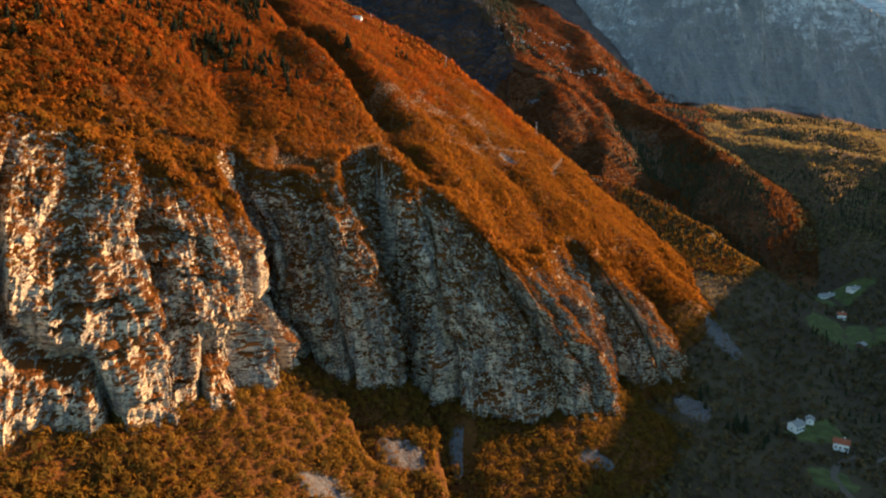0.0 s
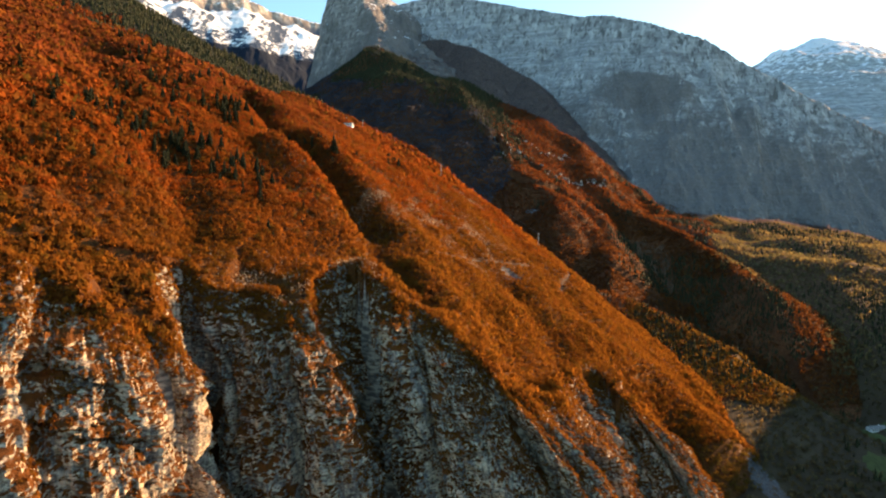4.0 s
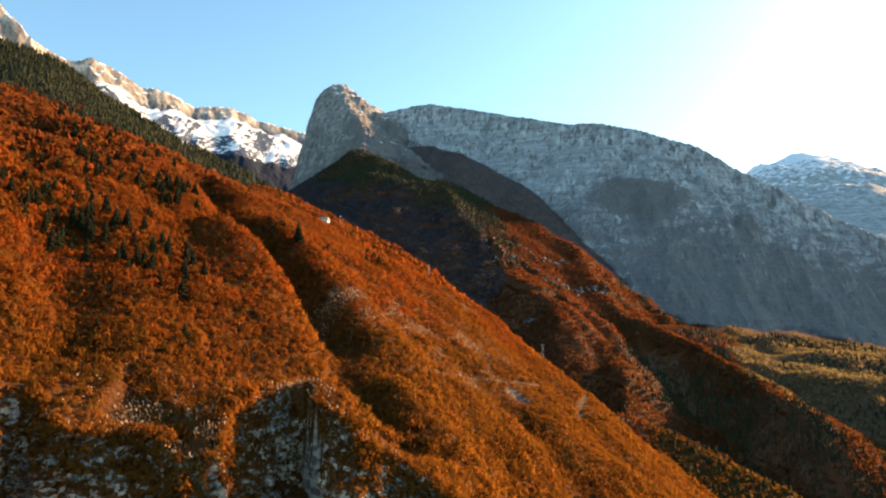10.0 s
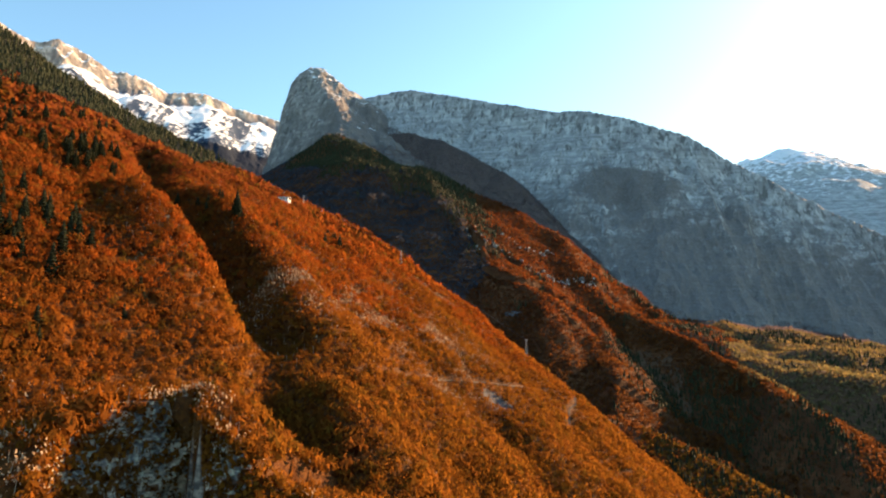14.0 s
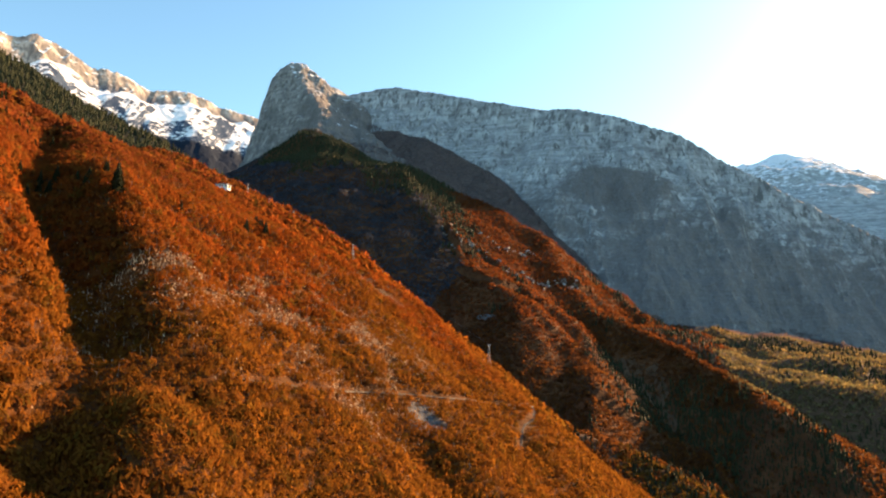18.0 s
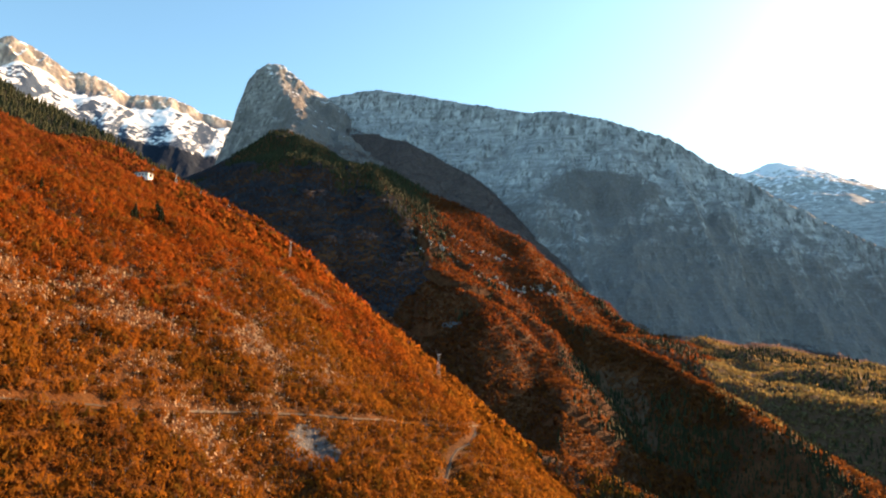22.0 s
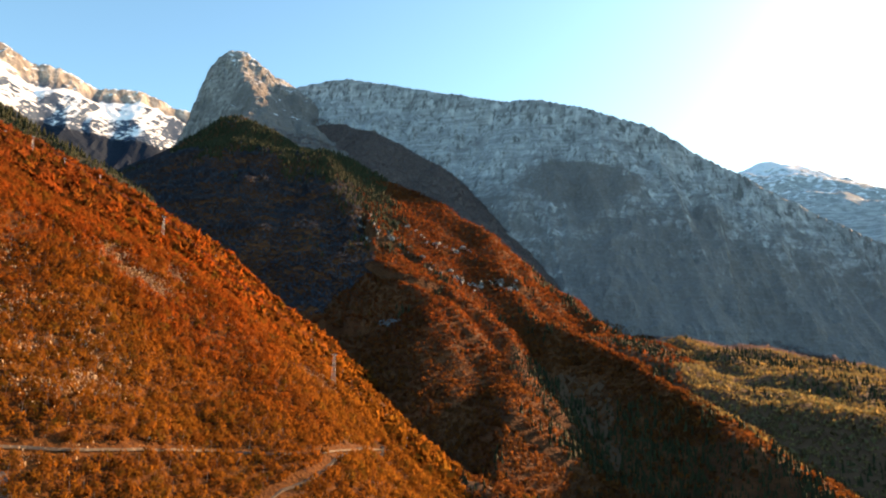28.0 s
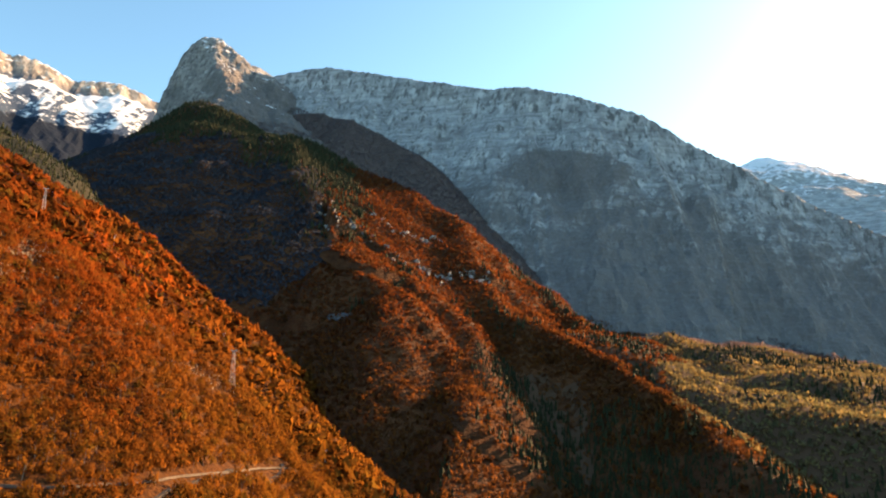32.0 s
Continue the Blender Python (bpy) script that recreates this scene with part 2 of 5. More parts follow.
def snow_rock(name):
    """A high range: snow where it can lie, tan rock where it is too steep, rock ribs through the thinning snow lower
    down, coloured dark blue in place of shade.
    """
    n = Nodes(name, 0.9)
    z, up = n.axis(2), n.axis(2, n.geo.outputs["Normal"])
    bed, streak = n.noise(40, 5, (0.2, 0.2, 1.4)), n.noise(45, 5, (1.1, 1.1, 0.25))
    c = n.mix(n.ramp(streak, 0.38, 0.62), (0.25, 0.215, 0.19), (0.54, 0.47, 0.40))
    c = n.mix(n.math("MULTIPLY", n.ramp(bed, 0.54, 0.42), 0.6), c, (0.2, 0.17, 0.15))
    c = n.mix(n.math("MULTIPLY", n.ramp(n.noise(16, 5, (1.2, 1.2, 0.3), 0.65), 0.52, 0.4), 0.7), c, (0.13, 0.115, 0.105))
    lie = n.math("ADD", n.ramp(up, 0.48, 0.76), n.math("MULTIPLY", n.math("SUBTRACT", n.noise(26, 6, (0.5, 0.5, 2.2), 0.7), 0.5), 1.5))
    lie = n.math("ADD", lie, n.math("MULTIPLY", n.ramp(z, 1075, 930), n.math("SUBTRACT", n.math("MULTIPLY", n.noise(11, 6, (0.7, 0.4, 1.6), 0.72), 3.0), 1.4)))
    # dark blue put into the lower rock stands in for its shade
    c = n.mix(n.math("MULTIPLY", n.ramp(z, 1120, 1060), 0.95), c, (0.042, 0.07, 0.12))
    c = n.mix(n.ramp(lie, 0.36, 0.48), c, (0.83, 0.85, 0.87))
    # forest at the foot, its colour darkened and blued as if shaded
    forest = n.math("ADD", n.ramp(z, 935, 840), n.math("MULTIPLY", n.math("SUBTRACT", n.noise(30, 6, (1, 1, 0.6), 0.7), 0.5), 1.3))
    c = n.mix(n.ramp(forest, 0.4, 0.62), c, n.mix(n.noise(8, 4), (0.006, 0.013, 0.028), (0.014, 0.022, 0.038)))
    return n.done(c, n.math("ADD", bed, n.math("ADD", streak, n.noise(9, 5))), 0.4, 3.0)


def ground_mix():
    n = Nodes("valley_ground", 0.95)
    c = n.mix(n.ramp(n.noise(60, 4), 0.42, 0.6), (0.05, 0.036, 0.021), (0.065, 0.05, 0.026))
    c = n.mix(n.math("MULTIPLY", n.noise(4, 4), 0.6), c, (0.045, 0.03, 0.015))
    c = n.mix(n.ramp(n.axis(2), -10, 60), c, n.mix(n.noise(6, 4), (0.075, 0.042, 0.024), (0.105, 0.056, 0.03)))
    return n.done(c, n.noise(3, 4), 0.5, 1.0)


def plain(name, colour, rough=0.7, metal=0.0, spread=0.25, size=0.7):
    n = Nodes(name, rough)
    n.bsdf.inputs["Metallic"].default_value = metal
    c = n.mix(n.ramp(n.noise(size, 4), 0.3, 0.7), tuple(v * (1 - spread) for v in colour), colour)
    return n.done(c, n.noise(size * 0.4, 3), 0.2, 0.05)


LITTER = leaf_litter()
RUST = autumn_leaves("autumn_leaves", (0.238, 0.096, 0.013), (0.285, 0.066, 0.011), (0.20, 0.074, 0.015), (0.20, 0.054, 0.02))
BEECH = autumn_leaves("brown_beech_leaves", (0.20, 0.074, 0.018), (0.22, 0.06, 0.016), (0.14, 0.056, 0.022))
# brown floor, lightened in place of the haze over the shoulder
BROWN_SOIL = plain("brown_forest_floor", (0.12, 0.09, 0.08), 0.95, 0, 0.4, 9.0)
# floor darkened to stand in for shade among the ridge's conifers
SHADE_SOIL = plain("shaded_conifer_floor", (0.05, 0.045, 0.028), 0.95, 0, 0.4, 9.0)
TALUS = autumn_leaves("talus_leaves", (0.21, 0.108, 0.018), (0.25, 0.10, 0.016), (0.15, 0.095, 0.022))
OLIVE = autumn_leaves("olive_gold_leaves", (0.27, 0.20, 0.075), (0.28, 0.185, 0.075), (0.19, 0.165, 0.085))
# blue-grey tone puts the shade of the spur's left flank into the colour
SHADE_TWIGS = autumn_leaves("shade_grey_twigs", (0.10, 0.108, 0.135), (0.10, 0.104, 0.125), (0.08, 0.086, 0.105))
# brown twigs, paled towards mauve to stand in for haze
BROWN_TWIGS = autumn_leaves("brown_leafless_twigs", (0.22, 0.165, 0.16), (0.23, 0.155, 0.145), (0.18, 0.145, 0.145))
UMBER = autumn_leaves("umber_leaves", (0.19, 0.13, 0.052), (0.2, 0.11, 0.046), (0.115, 0.105, 0.055))
NEEDLES = needles()
CLIFF = limestone("cliff_limestone", 0.34, 1.0, (0.59, 0.47, 0.335), (0.17, 0.155, 0.145), (0.13, 0.045, 0.008))
STONE = limestone("outcrop_limestone", 0.6, 0.6, (0.42, 0.29, 0.17), (0.22, 0.15, 0.095))
SPUR_ROCK = limestone("spur_rock", 0.0, 2.0, (0.36, 0.345, 0.33), (0.15, 0.15, 0.155), growth=(0.125, 0.05, 0.019))
WALL_ROCK = high_rock("wall_limestone", 900, 1500, 0.60, 640, (0.43, 0.435, 0.44), patch=True)
DOME_ROCK = high_rock("dome_limestone", 600, 1500, 0.6, 880, (0.33, 0.305, 0.285), shade_brush=True)
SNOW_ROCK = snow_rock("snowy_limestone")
# pale rock tone stands in for haze in front of the far peak
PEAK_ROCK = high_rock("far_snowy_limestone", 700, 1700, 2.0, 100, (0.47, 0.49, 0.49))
VALLEY = ground_mix()
SCREE = limestone("scree_stone", 0.56, 0.3, (0.13, 0.13, 0.135), (0.075, 0.075, 0.08))
BARK = plain("bark", (0.10, 0.075, 0.055), 0.9)

# ---- shape of the land: noise, crests, slopes ----
def lattice(ix, iy, iz, seed):
    """A repeatable random number from -1 to 1 at each whole-number place."""
    h = (ix.astype(np.int64) * 374761393 + iy.astype(np.int64) * 668265263 + iz.astype(np.int64) * 1440662683 + seed * 974711) & 0xFFFFFFFF
    h = ((h ^ (h >> 13)) * 1274126177) & 0xFFFFFFFF
    h = ((h ^ (h >> 16)) * 2246822519) & 0xFFFFFFFF
    return ((h ^ (h >> 15)) & 0xFFFF) / 32767.5 - 1.0


def grain2(x, y, seed=0):
    x, y = np.asarray(x, float), np.asarray(y, float)
    ix, iy = np.floor(x), np.floor(y)
    fx, fy = x - ix, y - iy
    fx, fy = fx * fx * (3 - 2 * fx), fy * fy * (3 - 2 * fy)
    zero = np.zeros_like(ix)
    a, b = lattice(ix, iy, zero, seed), lattice(ix + 1, iy, zero, seed)
    c, d = lattice(ix, iy + 1, zero, seed), lattice(ix + 1, iy + 1, zero, seed)
    return (a * (1 - fx) + b * fx) * (1 - fy) + (c * (1 - fx) + d * fx) * fy


def fbm(x, y, seed=0, octaves=4):
    total, gain, norm = 0.0, 1.0, 0.0
    for k in range(octaves):
        total = total + gain * grain2(x * 2 ** k + 17.3 * k, y * 2 ** k - 9.1 * k, seed + k)
        norm += gain
        gain *= 0.5
    return total / norm


def ridged(x, y, seed=0, octaves=4):
    total, gain, norm = 0.0, 1.0, 0.0
    for k in range(octaves):
        total = total + gain * (1 - 2 * np.abs(grain2(x * 2 ** k + 5.7 * k, y * 2 ** k + 3.3 * k, seed + k)))
        norm += gain
        gain *= 0.5
    return total / norm


def step(a, b, x):
    t = np.clip((x - a) / (b - a), 0, 1)
    return t * t * (3 - 2 * t)


def along(X, Y, line):
    """Nearest place on a polyline: distance, side (left +), and what the line carries there (third column on)."""
    line = np.array(line, float)
    best = np.full(np.shape(X), 1e9)
    side, carried = np.zeros(np.shape(X)), np.zeros(np.shape(X))
    for p, q in zip(line[:-1], line[1:]):
        d = q[:2] - p[:2]
        t = np.clip(((X - p[0]) * d[0] + (Y - p[1]) * d[1]) / (d @ d), 0, 1)
        ex, ey = X - p[0] - t * d[0], Y - p[1] - t * d[1]
        dist = np.hypot(ex, ey)
        near = dist < best
        best = np.where(near, dist, best)
        side = np.where(near, np.sign(d[0] * ey - d[1] * ex), side)
        if line.shape[1] > 2:
            carried = np.where(near, p[2] + t * (q[2] - p[2]), carried)
    return best, side, carried


def crest(X, Y, line, left, right, power=1.0, cap=0.0):
    """Height of a ridge: its crest, less a slope on either side. cap: metres over which the top is rounded."""
    line = np.array(line, float)
    top = np.full(np.shape(X), -1e9)
    for p, q in zip(line[:-1], line[1:]):
        d = q[:2] - p[:2]
        t = np.clip(((X - p[0]) * d[0] + (Y - p[1]) * d[1]) / (d @ d), 0, 1)
        ex, ey = X - p[0] - t * d[0], Y - p[1] - t * d[1]
        dist = np.hypot(ex, ey)
        dist = np.sqrt(dist * dist + cap * cap) - cap
        slope = np.where(d[0] * ey - d[1] * ex > 0, left, right)
        top = np.maximum(top, p[2] + t * (q[2] - p[2]) - slope * dist ** power)
    return top


# the near hillside: a broad slope, falling to the right and towards the valley
RIM = np.array([(-345, 190, 158), (-250, 238, 156), (-180, 285, 151), (-140, 310, 133), (-106, 335, 110), (-132, 390, 138), (-99, 391, 118), (-66, 396, 118),
                (-51, 442, 134), (-33, 424, 129), (8, 410, 97), (51, 410, 62), (96, 506, 57), (126, 498, 42), (190, 565, -20)], float)
FOOT = np.array([(-320, 120, 45), (-230, 170, 40), (-165, 226, 32), (-117, 267, 22), (-82, 335, 14), (-112, 380, 24), (-70, 362, 8), (-28, 366, -8),
                 (-28, 418, -12), (6, 378, -25), (58, 378, -36), (116, 412, -42), (132, 470, -46), (182, 488, -52), (215, 560, -48)], float)


def flute(rim, foot, steps=6):
    """Cuts chutes into the line of the cliffs: rim and foot step back together where a chute runs down."""
    t = np.arange(0, len(rim) - 1 + 1e-6, 1 / steps)
    top, low = smooth_line(rim, t), smooth_line(foot, t)
    d = np.gradient(0.5 * (top + low)[:, :2], axis=0)
    d /= np.linalg.norm(d, axis=1, keepdims=True)
    back = np.stack([-d[:, 1], d[:, 0]], 1)
    run = np.concatenate([[0], np.cumsum(np.linalg.norm(np.diff(top[:, :2], axis=0), axis=1))])
    deep = 9.0 * np.clip(grain2(run / 17, 0 * run, 131), -0.2, 1) + 4.0 * grain2(run / 8, 0 * run, 132)
    top[:, :2] += back * deep[:, None]
    top[:, 2] += 0.5 * deep + 2.5 * grain2(run / 11, 0 * run, 133)
    low[:, :2] += 0.5 * back * deep[:, None]
    return top, low


def smooth_line(points, t):
    """A curve through the points (Catmull-Rom); t counts them."""
    i = np.clip(np.floor(t).astype(int), 0, len(points) - 2)
    f = (t - i)[:, None]
    p0, p1, p2, p3 = points[np.maximum(i - 1, 0)], points[i], points[i + 1], points[np.minimum(i + 2, len(points) - 1)]
    return 0.5 * (2 * p1 + (p2 - p0) * f + (2 * p0 - 5 * p1 + 4 * p2 - p3) * f ** 2 + (3 * p1 - p0 - 3 * p2 + p3) * f ** 3)


RIM, FOOT = flute(RIM, FOOT)
BROW = [(-760, 1102, 590), (-520, 1054, 478), (-400, 1030, 412), (-260, 1002, 356), (-170, 984, 334), (-115, 973, 308), (-68, 964, 283), (-23, 955, 257), (12, 948, 233), (40, 942, 207), (72, 936, 181), (101, 930, 157), (128, 924, 138), (150, 920, 121),
        (180, 914, 96), (205, 909, 76), (239, 902, 57), (267, 897, 40), (321, 886, 0), (420, 866, -60)]
GULLIES = [  # x, y along the bed; depth and half width
    ([(-215, 800), (-168, 705), (-128, 640), (-100, 604), (-70, 568), (-38, 510), (-24, 440)], 23, 19),
    ([(-175, 500), (-140, 440), (-122, 395)], 12, 17),
    ([(60, 600), (85, 540), (97, 490)], 10, 18),
    ([(40, 820), (75, 760), (95, 700), (130, 640)], 6, 22),
    ([(-330, 700), (-260, 600), (-215, 520)], 10, 30)]

FOLDS = [  # x, y along a rounded rib of the slope; height and half width
    ([(-118, 585), (-74, 540), (-38, 524), (0, 480), (22, 455)], 15, 20),
    ([(-98, 560), (-150, 640), (-190, 720)], 5, 16),
    ([(-18, 545), (-45, 588), (-80, 626), (-112, 684)], 9, 17)]


def within(X, Y, ring):
    """Whether a place lies inside a closed outline."""
    inside = np.zeros(np.shape(X), bool)
    for (ax, ay), (bx, by) in zip(ring, np.roll(ring, -1, axis=0)):
        if ay != by:
            inside ^= ((ay > Y) != (by > Y)) & (X < (bx - ax) * (Y - ay) / (by - ay) + ax)
    return inside


BEHIND = np.array([(600, 760), (600, 3000), (-3000, 3000), (-3000, 150)], float)


def inward(X, Y):
    """Metres behind the rim of the cliffs (minus: in front)."""
    d, _, _ = along(X, Y, np.vstack([RIM[:, :2], BEHIND[:1]]))
    return d * np.where(within(X, Y, np.vstack([RIM[:, :2], BEHIND])), 1, -1)


def hollow(X, Y, z):
    """A steep ravine between the red ridge and the conifer ridge, always in shade."""
    d, _, floor = along(X, Y, [(288, 1150, 176), (318, 1080, 112), (334, 1020, 80), (330, 960, 52), (312, 900, 20)])
    return np.minimum(z, floor + 0.72 * np.maximum(np.hypot(d, 10) - 10, 0) + 5 * fbm(X / 40, Y / 40, 65))


def valley(X, Y):
    z = np.interp(Y, [-3000, 200, 420, 656, 780, 860, 942, 1018, 1160, 1290, 1500, 2500, 6000], [-75, -70, -60, -24, 12, 52, 94, 126, 160, 186, 196, 200, 200])
    z = z - (0.05 * (X - 450) + 0.08 * np.clip(X - 500, 0, 500)) * step(500, 1000, Y)
    z = z + (7 + 7 * step(950, 1100, Y)) * fbm(X / 130, Y / 130, 61) + 2 * fbm(X / 30, Y / 30, 62)
    z = z + 15 * (ridged(X / 150 + 0.3 * fbm(X / 120, Y / 120, 64), Y / 95, 63, 2) - 0.3) * step(620, 800, Y) * step(330, 460, X)
    bed, _, floor = along(X, Y, [(-330, 1650, 330), (-200, 1420, 240), (-90, 1290, 180), (-20, 1180, 130), (80, 1060, 88), (190, 985, 55), (300, 925, 25), (400, 820, -25), (420, 640, -45), (300, 420, -70), (250, 0, -80)])
    return hollow(X, Y, np.minimum(z, np.maximum(floor + 0.62 * np.maximum(bed - 12, 0), floor)))


def upper(X, Y):
    u, v = X / 300, (np.minimum(Y, 950 - 0.2 * X) - 650) / 300
    z = 161 + 88.7 * v - 14.8 * v * v - 178 * u - 2.4 * u * v - 32.8 * np.clip(u, -2.2, 9) ** 2
    # towards the brow the slope takes up the brow's own heights
    d, side, top = along(X, Y, BROW)
    rise = top - (161 + 88.7 * ((950 - 0.2 * X) - 650) / 300 - 14.8 * (((950 - 0.2 * X) - 650) / 300) ** 2 - 178 * u - 2.4 * u * ((950 - 0.2 * X) - 650) / 300 - 32.8 * np.clip(u, -2.2, 9) ** 2)
    z = z + np.clip(rise, -70, 40) * (1 - step(0, 210, d))
    s, q = 0.514 * X + 0.857 * Y, 0.857 * X - 0.514 * Y
    z = z + 9.0 * fbm(s / 62 + 0.3 * fbm(X / 90, Y / 90, 5), q / 210, 11, 3) + 4.4 * fbm(X / 27, Y / 27, 12, 3)
    for line, depth, half in GULLIES:
        d, _, share = along(X, Y, line)
        z = z - depth * (share if len(line[0]) > 2 else 1) * np.exp(-(d / half) ** 2)
    for cx, cy, high, wide in ((55, 832, 24, 62), (-40, 745, 10, 48), (-139, 394, 12, 28), (140, 755, 10, 40), (122, 708, 9, 38), (38, 610, -8, 45), (-134, 468, -9, 30)):
        z = z + high * np.exp(-((X - cx) ** 2 + (Y - cy) ** 2) / wide ** 2)
    for line, high, wide in FOLDS:
        d, side, _ = along(X, Y, line)
        z = z + high * np.exp(-(d / np.where(side > 0, 0.8 * wide, 1.25 * wide)) ** 2)
    z = z - 6 * np.exp(-((X - 66) ** 2 + (Y - 634) ** 2) / 6.5 ** 2)
    z = z - 0.35 * np.maximum(X - 320, 0)
    back = (Y - (950 - 0.2 * X)) / 1.02
    return z - 0.85 * np.maximum(np.sqrt(np.maximum(back, 0) ** 2 + 144) - 12, 0)


def apron(X, Y):
    """The scree and wood below the cliffs."""
    d, side, foot = along(X, Y, FOOT)
    out = np.where(within(X, Y, np.vstack([FOOT[:, :2], BEHIND])), 0, d)
    z = foot + 3 - 0.62 * out + 0.0004 * out * out
    return z + 3.5 * fbm(X / 42, Y / 42, 21, 4)


BACK = [(-60, 1044, 272), (-20, 1036, 254), (0, 1032, 242), (25, 1030, 219), (45, 1030, 200), (62, 1030, 187), (82, 1030, 177), (97, 1028, 163), (108, 1022, 148), (118, 1012, 126)]


def hillside(X, Y):
    behind = inward(X, Y)
    up = upper(X, Y)
    # meet the rim
    d, _, rim = along(X, Y, RIM)
    lift = np.clip(rim - up, -45, 45) * (1 - step(0, 62, d))
    ux = up + lift
    low = np.maximum(apron(X, Y), valley(X, Y) - 2)
    z = np.where(behind >= 0, ux, np.maximum(low, ux + np.where(X > 160, 9 - 8.1 * step(160, 205, X), 25) * behind))
    # a second shoulder rises behind the brow
    return np.maximum(z, crest(X, Y, BACK, 1.0, 1.15, 1.0, 9) + 3 * fbm(X / 24, Y / 24, 23, 3))


# the mountains behind
def left_ridge(X, Y):
    z = crest(X, Y, [(-1150, 1120, 800), (-760, 1165, 652), (-603, 1185, 600), (-487, 1195, 528), (-429, 1200, 482), (-373, 1200, 459), (-316, 1200, 431), (-215, 1200, 380), (-180, 1200, 366), (-150, 1200, 345), (-122, 1203, 306), (-92, 1206, 250), (-55, 1210, 180)], 0.8, 0.72, 1.0, 10)
    return z - 0.9 * np.maximum(X + 118, 0) + 9 * fbm(X / 110, Y / 110, 31) + 3 * fbm(X / 30, Y / 30, 32)


SPUR = [(-150, 1690, 612), (-110, 1632, 578), (-57, 1580, 536), (60, 1515, 485), (185, 1447, 418), (245, 1385, 345), (294, 1317, 266), (350, 1270, 215)]


def spur(X, Y):
    wx, wy = X + 25 * fbm(X / 90, Y / 90, 41), Y + 25 * fbm(X / 90, Y / 90, 42)
    z = crest(wx, wy, SPUR, 0.95, 0.78, 1.0, 14)
    z = np.maximum(z, crest(wx, wy, [(121, 1400, 385), (120, 1315, 325), (112, 1225, 262), (186, 1140, 214), (232, 1090, 166), (254, 1040, 138), (262, 970, 112), (260, 905, 88), (240, 862, 40), (215, 830, -20)], 0.72, 0.85, 1.0, 12))
    z = np.maximum(z, crest(X, Y, [(250, 1330, 300), (245, 1230, 238), (318, 1165, 196), (370, 1110, 160), (405, 1055, 128), (414, 1000, 112), (412, 942, 94), (406, 880, 56), (400, 820, -5), (396, 770, -60)], 0.62, 0.85, 1.0, 10))
    z = np.maximum(z, crest(X, Y, [(60, 1190, 214), (123, 1105, 168), (170, 1040, 120), (215, 960, 70)], 0.72, 0.9, 1.0, 10))
    beds = z / 24.0 + 0.4 * fbm(X / 70, Y / 70, 44)
    z = z + 4 * (step(0.3, 0.7, beds - np.floor(beds)) - (beds - np.floor(beds))) * step(1200, 1260, Y) * step(1480, 1380, Y)
    for line, high in (([(112, 1320), (120, 1258), (152, 1275), (196, 1236), (235, 1240), (275, 1252), (305, 1250)], 17), ([(60, 1125), (75, 1109), (112, 1103)], 9), ([(150, 1345), (200, 1310), (245, 1312)], 11), ([(120, 1200), (150, 1180), (185, 1190)], 8)):
        d, side, _ = along(wx, wy, line)
        z = z + high * (0.7 + 0.9 * fbm(X / 22, Y / 22, 45)) * np.tanh(side * d / 2.0) * np.exp(-(d / 13) ** 2)
    z = np.maximum(z, crest(wx, wy, [(-150, 1690, 612), (-140, 1560, 480), (-60, 1400, 370), (60, 1269, 280), (60, 1150, 175)], 0.75, 0.85, 1.0, 25))
    return hollow(X, Y, z + (6 + 9 * step(1120, 1250, Y)) * (ridged(X / 120, Y / 120, 43, 5) - 0.5))


WALL = [(-160, 2075, 868), (-115, 2130, 866), (6, 2105, 890), (163, 2045, 846), (285, 1982, 802), (400, 1905, 762), (471, 1858, 747), (590, 1800, 700), (690, 1768, 655), (797, 1745, 583), (874, 1710, 524), (929, 1690, 487), (1055, 1650, 406), (1250, 1600, 310), (1500, 1500, 200)]


def wall(X, Y):
    wx, wy = X + 14 * fbm(X / 60, Y / 60, 51), Y + 14 * fbm(X / 60, Y / 60, 52)
    d, side, top = along(wx, wy, WALL)
    near = np.where(side < 0, 1.0, 0.0)
    face = 2.6 * np.minimum(d, 30) + 1.33 * np.maximum(d - 30, 0) - 0.0003 * np.clip(d - 42, 0, 450) ** 2
    z = top - np.where(near > 0, face, 0.35 * d)
    z = z - 2.2 * np.maximum(-165 - X, 0)
    ribs = ridged(wx / 55, wy / 200, 53, 4)
    z = z + near * (np.minimum(d, 60) / 60) * 20 * ribs + 5 * fbm(X / 40, Y / 40, 54) * step(0, 30, d)
    # level strata stand out as small steps
    band = 24.0
    lev = z / band + 1.3 * fbm(X / 190, Y / 190, 55)
    z = z + near * (9 * ridged(X / 34, Y / 34, 56, 4) + 4 * fbm(X / 11, Y / 11, 57, 3)) * step(4, 40, d)
    z = z + near * 0.16 * band * (step(0.25, 0.75, lev - np.floor(lev)) - (lev - np.floor(lev))) * step(5, 30, d)
    return z


